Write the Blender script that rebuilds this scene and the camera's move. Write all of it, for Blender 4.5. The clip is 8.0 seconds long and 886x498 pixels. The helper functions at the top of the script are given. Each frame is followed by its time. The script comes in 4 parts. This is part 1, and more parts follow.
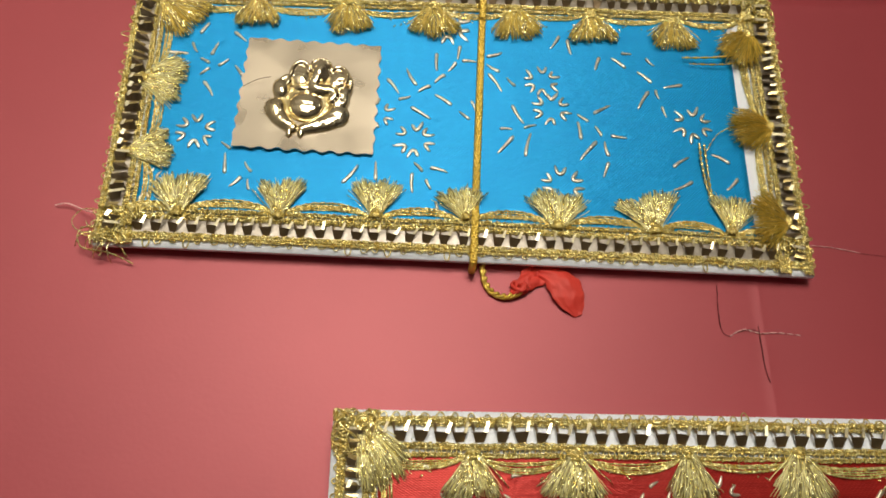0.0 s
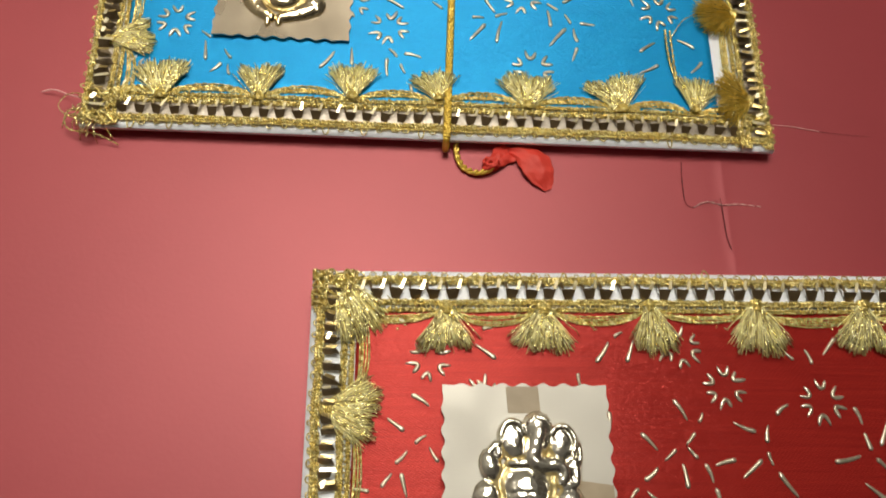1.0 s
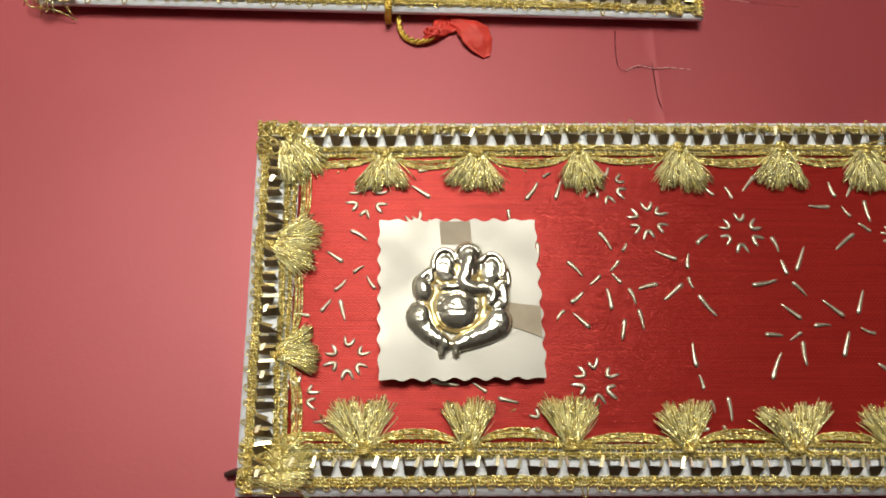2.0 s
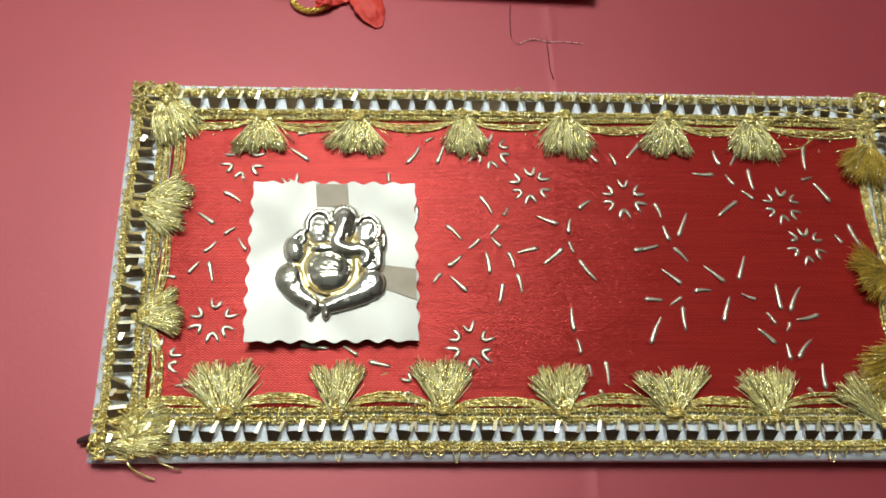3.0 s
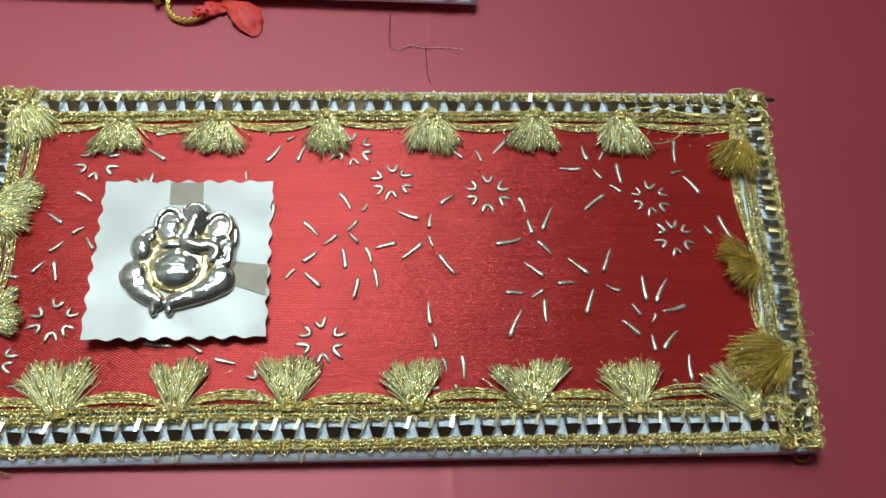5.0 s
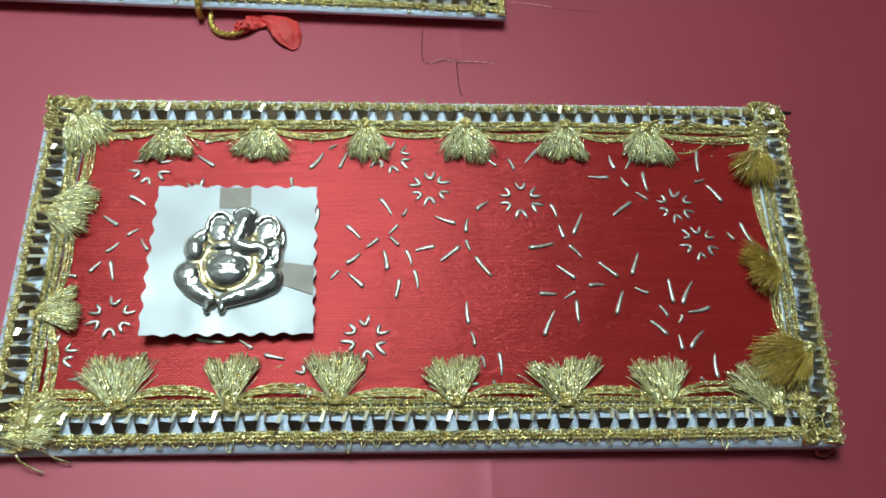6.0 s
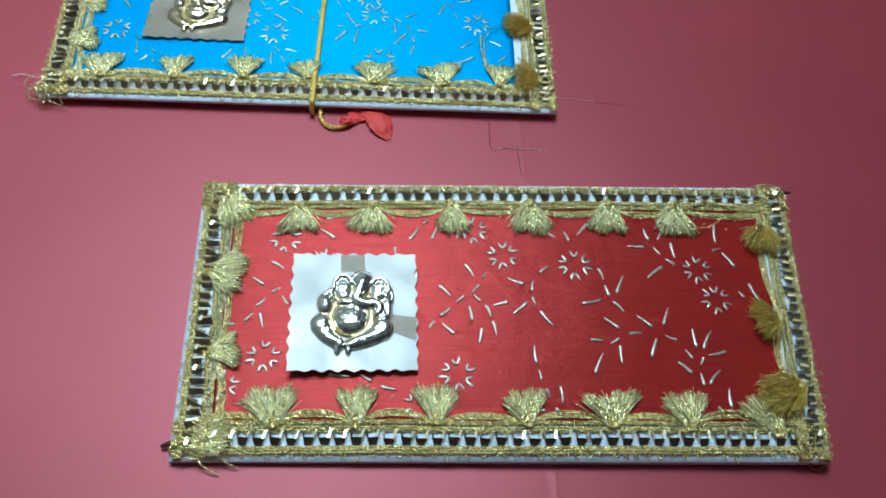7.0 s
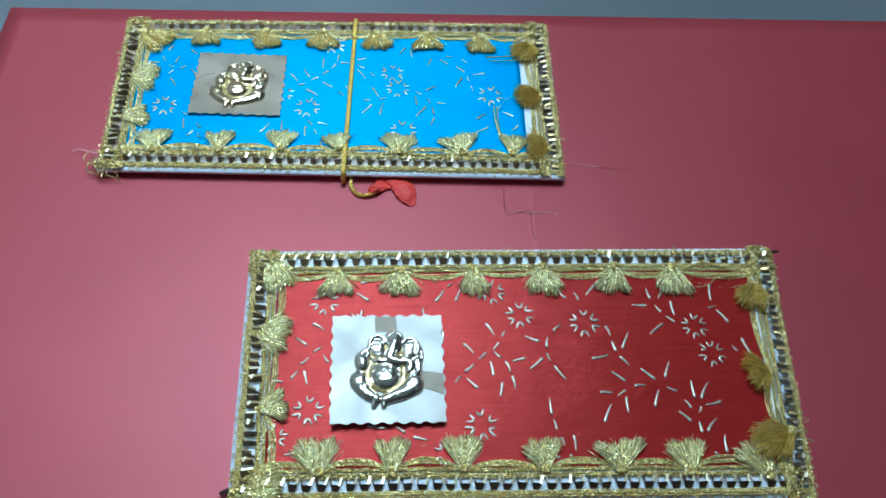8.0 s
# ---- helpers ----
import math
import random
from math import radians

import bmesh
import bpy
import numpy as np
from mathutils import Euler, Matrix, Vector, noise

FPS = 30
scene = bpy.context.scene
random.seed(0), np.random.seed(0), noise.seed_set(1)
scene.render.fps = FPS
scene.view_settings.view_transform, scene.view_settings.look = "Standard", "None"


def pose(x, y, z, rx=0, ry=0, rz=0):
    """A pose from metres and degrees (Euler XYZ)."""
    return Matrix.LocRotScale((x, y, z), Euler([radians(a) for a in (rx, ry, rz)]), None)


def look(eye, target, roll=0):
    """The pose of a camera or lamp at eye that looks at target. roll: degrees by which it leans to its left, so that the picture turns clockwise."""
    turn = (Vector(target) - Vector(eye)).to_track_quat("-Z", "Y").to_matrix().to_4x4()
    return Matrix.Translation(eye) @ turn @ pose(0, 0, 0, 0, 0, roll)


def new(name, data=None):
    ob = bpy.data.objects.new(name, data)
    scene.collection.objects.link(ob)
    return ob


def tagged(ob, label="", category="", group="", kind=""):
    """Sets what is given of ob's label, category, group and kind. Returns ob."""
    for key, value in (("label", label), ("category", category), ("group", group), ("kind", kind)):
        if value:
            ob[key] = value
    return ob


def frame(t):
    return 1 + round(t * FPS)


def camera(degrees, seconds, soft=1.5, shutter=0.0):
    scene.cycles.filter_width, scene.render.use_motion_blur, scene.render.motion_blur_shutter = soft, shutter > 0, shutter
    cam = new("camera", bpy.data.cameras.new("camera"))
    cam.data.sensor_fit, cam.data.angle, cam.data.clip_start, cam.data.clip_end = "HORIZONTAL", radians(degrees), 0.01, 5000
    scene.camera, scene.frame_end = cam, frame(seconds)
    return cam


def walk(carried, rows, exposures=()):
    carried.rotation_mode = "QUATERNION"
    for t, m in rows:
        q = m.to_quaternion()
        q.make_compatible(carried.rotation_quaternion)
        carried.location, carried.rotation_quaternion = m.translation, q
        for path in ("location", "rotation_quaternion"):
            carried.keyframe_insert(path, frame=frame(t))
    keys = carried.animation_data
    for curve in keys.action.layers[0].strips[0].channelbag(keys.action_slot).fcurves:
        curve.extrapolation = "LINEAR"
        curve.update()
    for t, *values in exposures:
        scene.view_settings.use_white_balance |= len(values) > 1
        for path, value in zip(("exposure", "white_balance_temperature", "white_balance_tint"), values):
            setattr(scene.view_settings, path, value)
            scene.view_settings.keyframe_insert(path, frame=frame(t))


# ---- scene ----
# Lengths below are in millimetres and turned into metres by MM; the camera rows are in metres.
MM = 0.001
cam = camera(58.55, 8.0, soft=1.65, shutter=0.2)
PATH = [
    (0, (0.01268, 0.045, 0.1832), (0.01374, 0.05321, 0.165), 9.4),
    (0.5, (0.01528, 0.03697, 0.18216), (0.01637, 0.045, 0.16388), 9.2),
    (0.8, (0.01657, 0.02710, 0.18151), (0.01775, 0.03492, 0.16314), 9.7),
    (1, (0.01818, 0.01795, 0.18082), (0.0194, 0.02567, 0.16241), 10.0),
    (1.2, (0.0209, 0.0094, 0.1798), (0.02203, 0.0171, 0.16138), 9.2),
    (1.5, (0.0257, -0.00675, 0.1783), (0.02667, 0.00095, 0.15987), 7.9),
    (1.7, (0.02858, -0.01334, 0.1777), (0.02959, -0.00562, 0.15927), 7.7),
    (2.8, (0.05272, -0.03055, 0.17222), (0.05432, -0.02267, 0.15391), 11.2),
    (3, (0.05552, -0.03174, 0.16884), (0.0574, -0.02341, 0.15075), 12.5),
    (3.2, (0.06051, -0.03052, 0.16725), (0.06241, -0.02222, 0.14916), 12.6),
    (3.5, (0.07076, -0.03292, 0.16609), (0.0727, -0.02466, 0.14798), 12.5),
    (3.8, (0.0795, -0.035, 0.1625), (0.08158, -0.02653, 0.1445), 12.6),
    (4, (0.08299, -0.03626, 0.16114), (0.08516, -0.02761, 0.14324), 12.6),
    (4.2, (0.08655, -0.0368, 0.16152), (0.08874, -0.02809, 0.14365), 12.5),
    (5.3, (0.08628, -0.04459, 0.16284), (0.08821, -0.03481, 0.1455), 10.2),
    (5.5, (0.08199, -0.04363, 0.16408), (0.08405, -0.03394, 0.1467), 11.2),
    (5.8, (0.08002, -0.04529, 0.16507), (0.08208, -0.03549, 0.14776), 11.0),
    (6, (0.07662, -0.04964, 0.16748), (0.07867, -0.0397, 0.15025), 10.7),
    (6.5, (0.07159, -0.06321, 0.18954), (0.07322, -0.05292, 0.17248), 8.2),
    (6.8, (0.063, -0.0663, 0.2046), (0.06462, -0.05579, 0.18766), 8.4),
    (7, (0.05473, -0.06873, 0.2143), (0.05636, -0.0581, 0.19744), 8.5),
    (7.5, (0.0454, -0.06583, 0.23611), (0.04709, -0.05501, 0.21937), 8.5),
    (7.7, (0.04659, -0.06625, 0.24104), (0.04827, -0.05538, 0.22434), 8.3),
    (8, (0.04488, -0.07027, 0.24534), (0.04648, -0.0593, 0.22869), 7.6),
]
EXPOSURES = [(0.0, -0.46, 7150, 7), (1.5, -0.36, 7150, 7), (3.0, -0.15, 6000, -2), (3.5, -0.15, 5850, -3), (5.5, -0.28, 5000, -9), (6.5, -0.28, 4700, -10), (8.0, -0.32, 4430, -9)]
walk(cam, [(t, look(eye, target, roll)) for t, eye, target, roll in PATH], EXPOSURES)

# ---- light ----
world = bpy.data.worlds.new("room_dark")
world.use_nodes = True
world.node_tree.nodes["Background"].inputs[0].default_value = (0.5, 0.55, 0.6, 1)
world.node_tree.nodes["Background"].inputs[1].default_value = 0.05
scene.world = world
# neither lamp is in view: a tilted key and a fill, both added
LAMP_AT = (0.01, 0.34, 0.75)
LAMP_TILT = 22.0
FILL_LAMP_AT = (-0.55, 0.9, 2.2)
for name, at, size, watts in (("added_key_lamp", LAMP_AT, 0.34, 4.65), ("added_fill_lamp", FILL_LAMP_AT, 0.12, 34.0)):
    lamp_data = bpy.data.lights.new(name, "AREA" if name == "added_key_lamp" else "POINT")
    if lamp_data.type == "AREA":
        lamp_data.shape, lamp_data.size = "SQUARE", size
    else:
        lamp_data.shadow_soft_size = size
    lamp_data.energy, lamp_data.color = watts, (1.0, 0.97, 0.93)
    lamp = new(name, lamp_data)
    lamp.matrix_world = pose(*at, ry=LAMP_TILT if lamp_data.type == "AREA" else 0)


# ---- materials ----
def material(name, color, rough=0.5, metal=0.0, spec=0.5):
    mat = bpy.data.materials.new(name)
    mat.use_nodes = True
    bsdf = mat.node_tree.nodes["Principled BSDF"]
    bsdf.inputs["Base Color"].default_value = (*color, 1)
    bsdf.inputs["Roughness"].default_value = rough
    bsdf.inputs["Metallic"].default_value = metal
    bsdf.inputs["Specular IOR Level"].default_value = spec
    return mat, mat.node_tree, bsdf


def node(tree, kind, links=(), **values):
    n = tree.nodes.new(kind)
    for key, value in values.items():
        if key == "ramp":
            for e, (p, col) in zip(n.color_ramp.elements, value):
                e.position, e.color = p, (*col, 1)
        elif key.startswith("in_"):
            n.inputs[key[3:].replace("_", " ")].default_value = value
        elif key == "wave_type":
            n.wave_type = value
        elif key == "bands_direction":
            n.bands_direction = value
        elif key == "blend_type":
            n.data_type, n.blend_type = "RGBA", value
    for socket, source in links:
        tree.links.new(source, n.inputs[socket])
    return n


def bump(tree, bsdf, height, strength, distance, after=None):
    b = node(tree, "ShaderNodeBump", [("Height", height)], in_Strength=strength, in_Distance=distance)
    if after:
        tree.links.new(after.outputs[0], b.inputs["Normal"])
    tree.links.new(b.outputs[0], bsdf.inputs["Normal"])
    return b


def mottled(name, a, b, scale, rough=0.5, metal=0.0, spec=0.5, grain=0.0, grain_scale=2000.0, depth=0.0001, random_tint=0.0, glitter=0.0, glitter_scale=2200.0):
    """Two close colours in soft patches, with a fine grain in relief."""
    mat, tree, bsdf = material(name, a, rough, metal, spec)
    place = node(tree, "ShaderNodeTexCoord").outputs["Object"]
    patch = node(tree, "ShaderNodeTexNoise", [("Vector", place)], in_Scale=scale, in_Detail=4.0)
    ramp = node(tree, "ShaderNodeValToRGB", [("Fac", patch.outputs["Fac"])], ramp=((0.32, a), (0.68, b)))
    color = ramp.outputs[0]
    if random_tint:
        geo = node(tree, "ShaderNodeNewGeometry")
        info = node(tree, "ShaderNodeObjectInfo")
        both = node(tree, "ShaderNodeMath", [(0, geo.outputs["Random Per Island"]), (1, info.outputs["Random"])])
        part_of = node(tree, "ShaderNodeMath", [(0, both.outputs[0])])
        part_of.operation = "FRACT"
        span = node(tree, "ShaderNodeMapRange", [("Value", part_of.outputs[0])], in_To_Min=1 - random_tint, in_To_Max=1 + random_tint)
        hsv = node(tree, "ShaderNodeHueSaturation", [("Color", color), ("Value", span.outputs[0])])
        color = hsv.outputs[0]
    tree.links.new(color, bsdf.inputs["Base Color"])
    if grain:
        fine = node(tree, "ShaderNodeTexNoise", [("Vector", place)], in_Scale=grain_scale, in_Detail=3.0)
        bump(tree, bsdf, fine.outputs["Fac"], grain, depth)
    if glitter:
        # metallised thread: every little cell of the surface leans its own way
        geo = node(tree, "ShaderNodeNewGeometry")
        cells = node(tree, "ShaderNodeTexVoronoi", [("Vector", place)], in_Scale=glitter_scale)
        lean = node(tree, "ShaderNodeVectorMath", [(0, cells.outputs["Color"])])
        lean.operation, lean.inputs[1].default_value = "SUBTRACT", (0.5, 0.5, 0.5)
        much = node(tree, "ShaderNodeVectorMath", [(0, lean.outputs[0])])
        much.operation, much.inputs[3].default_value = "SCALE", glitter
        total = node(tree, "ShaderNodeVectorMath", [(0, geo.outputs["Normal"]), (1, much.outputs[0])])
        unit = node(tree, "ShaderNodeVectorMath", [(0, total.outputs[0])])
        unit.operation = "NORMALIZE"
        tree.links.new(unit.outputs[0], bsdf.inputs["Normal"])
    return mat


def satin(name, color, dark, rough, metal=0.25):
    """Woven satin: fine threads across, a slubby streak along them, a silky gloss."""
    mat, tree, bsdf = material(name, color, rough, metal, 0.9)
    place = node(tree, "ShaderNodeTexCoord").outputs["Object"]
    stretch = node(tree, "ShaderNodeMapping", [("Vector", place)], in_Scale=(50.0, 2300.0, 50.0))
    slub = node(tree, "ShaderNodeTexNoise", [("Vector", stretch.outputs[0])], in_Scale=1.0, in_Detail=3.0)
    ramp = node(tree, "ShaderNodeValToRGB", [("Fac", slub.outputs["Fac"])], ramp=((0.25, dark), (0.7, color)))
    weft = node(tree, "ShaderNodeTexWave", [("Vector", place)], wave_type="BANDS", bands_direction="Y", in_Scale=900.0, in_Distortion=0.5, in_Detail=1.0)
    lean_over = node(tree, "ShaderNodeMapping", [("Vector", place)], in_Scale=(0.55, 1.0, 0.0))
    twill = node(tree, "ShaderNodeTexWave", [("Vector", lean_over.outputs[0])], wave_type="BANDS", bands_direction="DIAGONAL", in_Scale=1200.0, in_Distortion=1.1, in_Detail=1.0)
    # raised thread and the darker gap beside it
    lattice = node(tree, "ShaderNodeMath", [(0, weft.outputs["Fac"]), (1, twill.outputs["Fac"])])
    lattice.operation = "MULTIPLY"
    tone = node(tree, "ShaderNodeMapRange", [("Value", lattice.outputs[0])], in_From_Max=0.6, in_To_Min=0.76, in_To_Max=1.24)
    thread = node(tree, "ShaderNodeHueSaturation", [("Color", ramp.outputs[0]), ("Value", tone.outputs[0])])
    tree.links.new(thread.outputs[0], bsdf.inputs["Base Color"])
    shine = node(tree, "ShaderNodeMapRange", [("Value", lattice.outputs[0])], in_From_Max=0.6, in_To_Min=0.4, in_To_Max=1.0)
    tree.links.new(shine.outputs[0], bsdf.inputs["Specular IOR Level"])
    first = bump(tree, bsdf, weft.outputs["Fac"], 0.4, 0.00006)
    second = bump(tree, bsdf, twill.outputs["Fac"], 0.4, 0.00007, first)
    wide = node(tree, "ShaderNodeTexNoise", [("Vector", place)], in_Scale=45.0, in_Detail=2.0)
    third = bump(tree, bsdf, wide.outputs["Fac"], 0.05, 0.001, second)
    # single threads catch the light here and there
    fleck = node(tree, "ShaderNodeMapping", [("Vector", place)], in_Scale=(2300.0, 4200.0, 2300.0))
    cells = node(tree, "ShaderNodeTexVoronoi", [("Vector", fleck.outputs[0])], in_Scale=1.0)
    lean = node(tree, "ShaderNodeVectorMath", [(0, cells.outputs["Color"])])
    lean.operation, lean.inputs[1].default_value = "SUBTRACT", (0.5, 0.5, 0.5)
    much = node(tree, "ShaderNodeVectorMath", [(0, lean.outputs[0])])
    much.operation, much.inputs[3].default_value = "SCALE", 0.15
    total = node(tree, "ShaderNodeVectorMath", [(0, third.outputs[0]), (1, much.outputs[0])])
    unit = node(tree, "ShaderNodeVectorMath", [(0, total.outputs[0])])
    unit.operation = "NORMALIZE"
    tree.links.new(unit.outputs[0], bsdf.inputs["Normal"])
    bsdf.inputs["Anisotropic"].default_value = 0.75
    bsdf.inputs["Anisotropic Rotation"].default_value = 0.25
    bsdf.inputs["Specular Tint"].default_value = (*[0.27 + 0.73 * (v / max(color)) ** 0.5 for v in color], 1)
    grainwise = node(tree, "ShaderNodeTangent")
    grainwise.direction_type = "UV_MAP"
    tree.links.new(grainwise.outputs[0], bsdf.inputs["Tangent"])
    bsdf.inputs["Sheen Weight"].default_value = 0.04
    bsdf.inputs["Sheen Roughness"].default_value = 0.4
    bsdf.inputs["Sheen Tint"].default_value = (*color, 1)
    return mat


def brushed(name, color, rough, metal):
    """Brushed metallic card with faint strokes across it."""
    mat, tree, bsdf = material(name, color, rough, metal)
    place = node(tree, "ShaderNodeTexCoord").outputs["Object"]
    stretch = node(tree, "ShaderNodeMapping", [("Vector", place)], in_Scale=(150.0, 2600.0, 150.0))
    strokes = node(tree, "ShaderNodeTexNoise", [("Vector", stretch.outputs[0])], in_Scale=1.0, in_Detail=4.0)
    bump(tree, bsdf, strokes.outputs["Fac"], 0.18, 0.00008)
    smudge = node(tree, "ShaderNodeTexNoise", [("Vector", place)], in_Scale=70.0, in_Detail=3.0)
    dull = node(tree, "ShaderNodeMapRange", [("Value", smudge.outputs["Fac"])], in_From_Min=0.3, in_From_Max=0.7, in_To_Min=rough - 0.09, in_To_Max=rough + 0.12)
    tree.links.new(dull.outputs[0], bsdf.inputs["Roughness"])
    return mat


PAPER = mottled("red_chart_paper", (0.345, 0.040, 0.052), (0.375, 0.046, 0.058), 18.0, rough=0.485, metal=0.24, spec=0.72, grain=0.25, grain_scale=900.0)
FLOOR = mottled("grey_floor", (0.13, 0.145, 0.155), (0.18, 0.195, 0.205), 6.0, rough=0.35, grain=0.15, grain_scale=300.0)
# dark tone stands for unlit walls out of view
DARK_WALL = mottled("unlit_wall_brown", (0.13, 0.10, 0.08), (0.16, 0.125, 0.10), 2.0, rough=0.7)
WALL = mottled("beige_wall_paint", (0.60, 0.57, 0.52), (0.64, 0.61, 0.56), 2.0, rough=0.8, grain=0.2, grain_scale=120.0)
CEILING = mottled("white_ceiling_paint", (0.66, 0.65, 0.62), (0.72, 0.71, 0.68), 2.0, rough=0.85)
BOARD = mottled("white_card", (0.82, 0.86, 0.93), (0.87, 0.90, 0.96), 60.0, rough=0.55, grain=0.2, grain_scale=1500.0)
RED_SATIN = satin("red_satin", (0.48, 0.032, 0.025), (0.35, 0.019, 0.017), 0.31, 0.28)
BLUE_SATIN = satin("turquoise_satin", (0.004, 0.38, 0.80), (0.004, 0.31, 0.72), 0.42)
GOLD_THREAD = mottled("gold_lurex_thread", (0.78, 0.58, 0.14), (1.0, 0.91, 0.46), 900.0, rough=0.22, metal=0.66, glitter=0.95, glitter_scale=2700.0)
TASSEL_GOLD = mottled("pale_gold_fibre", (0.84, 0.74, 0.28), (0.98, 0.92, 0.50), 500.0, rough=0.38, metal=0.1, random_tint=0.22)
GROUND_GOLD = mottled("olive_gold_net", (0.30, 0.21, 0.04), (0.62, 0.47, 0.13), 1200.0, rough=0.3, metal=0.5, glitter=0.9, glitter_scale=2400.0)
LUREX = mottled("bright_lurex_strand", (0.90, 0.74, 0.26), (1.0, 0.95, 0.62), 900.0, rough=0.2, metal=0.75, glitter=1.0, glitter_scale=2600.0)
# darker copy of the gold fibre, its backlit shade put into the colour
TASSEL_BACKLIT = mottled("backlit_gold_fibre", (0.66, 0.46, 0.07), (0.86, 0.66, 0.17), 500.0, rough=0.38, metal=0.15, random_tint=0.2)
TASSEL_DARK = mottled("ochre_fibre", (0.66, 0.44, 0.05), (0.80, 0.58, 0.12), 400.0, rough=0.45, metal=0.35, random_tint=0.35)
# darker copies of the gold foil: the folds' shade put into colour
FOIL_SHADED = mottled("dark_shaded_foil", (0.075, 0.050, 0.032), (0.12, 0.08, 0.05), 300.0, rough=0.3, metal=0.6)
FOIL_DIM = mottled("less_lit_gold_foil", (0.46, 0.33, 0.12), (0.66, 0.50, 0.22), 300.0, rough=0.27, metal=0.7)
FOIL_HALF_SHADED = mottled("half_shaded_foil", (0.17, 0.115, 0.06), (0.26, 0.18, 0.10), 300.0, rough=0.3, metal=0.75)
FOIL_TAUPE_SHADE = mottled("taupe_shaded_foil", (0.16, 0.115, 0.07), (0.34, 0.26, 0.16), 300.0, rough=0.28, metal=0.75)
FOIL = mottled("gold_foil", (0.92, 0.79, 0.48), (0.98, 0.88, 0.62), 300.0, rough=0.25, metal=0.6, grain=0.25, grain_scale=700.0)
STITCH = mottled("champagne_metal_thread", (0.48, 0.42, 0.30), (0.84, 0.79, 0.66), 600.0, rough=0.32, metal=0.72, grain=0.9, grain_scale=2600.0)
EMBLEM_GOLD = mottled("polished_gilt_metal", (0.88, 0.83, 0.70), (0.97, 0.93, 0.83), 150.0, rough=0.165, metal=0.95, grain=0.22, grain_scale=420.0, depth=0.0004)
EMBLEM_YELLOW = mottled("polished_yellow_gilt", (0.82, 0.66, 0.40), (0.94, 0.81, 0.58), 150.0, rough=0.16, metal=0.95, grain=0.22, grain_scale=420.0, depth=0.0004)
GILT_RECESS = mottled("yellow_gilt_in_the_hollows", (0.66, 0.50, 0.20), (0.84, 0.70, 0.38), 400.0, rough=0.3, metal=0.75, grain=0.4, grain_scale=900.0)
RED_CARD = brushed("pale_champagne_card", (0.48, 0.46, 0.41), 0.43, 0.28)
BLUE_CARD = brushed("champagne_card", (0.58, 0.49, 0.37), 0.30, 0.75)
TAPE = mottled("beige_tape", (0.34, 0.27, 0.18), (0.40, 0.32, 0.22), 200.0, rough=0.5, metal=0.0)
CORD = mottled("mustard_gold_cord", (0.62, 0.41, 0.05), (0.80, 0.58, 0.13), 600.0, rough=0.35, metal=0.6, grain=0.5, grain_scale=2500.0)
RED_CLOTH = mottled("red_ribbon_cloth", (0.62, 0.035, 0.022), (0.72, 0.06, 0.04), 150.0, rough=0.6, grain=0.5, grain_scale=1800.0)
RIBBON = mottled("silvery_taupe_ribbon", (0.24, 0.20, 0.155), (0.44, 0.385, 0.32), 350.0, rough=0.35, metal=0.3, grain=0.4, grain_scale=2200.0)
DARK_TIP = mottled("dark_brown_elastic", (0.035, 0.014, 0.012), (0.06, 0.02, 0.018), 300.0, rough=0.5)
BROWN_ELASTIC = mottled("reddish_brown_elastic", (0.20, 0.035, 0.02), (0.32, 0.07, 0.035), 400.0, rough=0.35)
# crimson is painted crease shade; pink is a loose thread and painted crease glints
CREASE_SHADE = mottled("crimson_crease_shade", (0.12, 0.008, 0.012), (0.18, 0.015, 0.02), 500.0, rough=0.6)
PINK_THREAD_AND_GLINT = mottled("pale_pink_thread_and_glint", (0.80, 0.46, 0.44), (0.88, 0.58, 0.55), 500.0, rough=0.35)
LAMP_GLASS, _, glass_bsdf = material("lit_diffuser", (0.9, 0.9, 0.9), 0.5)
glass_bsdf.inputs["Emission Color"].default_value = (1.0, 0.97, 0.93, 1)
glass_bsdf.inputs["Emission Strength"].default_value = 6.0
METAL = mottled("white_lamp_housing", (0.7, 0.7, 0.7), (0.74, 0.74, 0.74), 5.0, rough=0.4)


# ---- building helpers ----
def mesh_from(name, verts, faces, mat, smooth=True, scale=MM):
    me = bpy.data.meshes.new(name)
    me.from_pydata([(x * scale, y * scale, z * scale) for x, y, z in verts], [], faces)
    me.materials.append(mat)
    if smooth:
        me.polygons.foreach_set("use_smooth", [True] * len(me.polygons))
    me.update()
    return me


def part(name, data, parent, at=(0, 0, 0), turn=(0, 0, 0), size=(1, 1, 1), label=""):
    """Links a mesh as one part under a thing or a part; at is in millimetres of the parent's own frame."""
    ob = new(name, data)
    ob.parent = parent
    ob.location = [v * MM for v in at]
    ob.rotation_euler = [radians(a) for a in turn]
    ob.scale = size
    return tagged(ob, label=label)


def thing(name, at, label, category, group="", kind=""):
    ob = new(name)
    ob.location = [v * MM for v in at]
    ob.empty_display_size = 0.01
    return tagged(ob, label=label, category=category, group=group, kind=kind)


def box(name, lo, hi, mat, bevel=0.0):
    """A box between two corners, in metres, its edges rounded by bevel."""
    bm = bmesh.new()
    bmesh.ops.create_cube(bm, size=1.0)
    for v in bm.verts:
        v.co = Vector([(a + b) / 2 + c * (b - a) for a, b, c in zip(lo, hi, v.co)])
    if bevel:
        bmesh.ops.bevel(bm, geom=bm.edges[:], offset=bevel, segments=2, affect="EDGES")
    me = bpy.data.meshes.new(name)
    bm.to_mesh(me)
    bm.free()
    me.materials.append(mat)
    return me


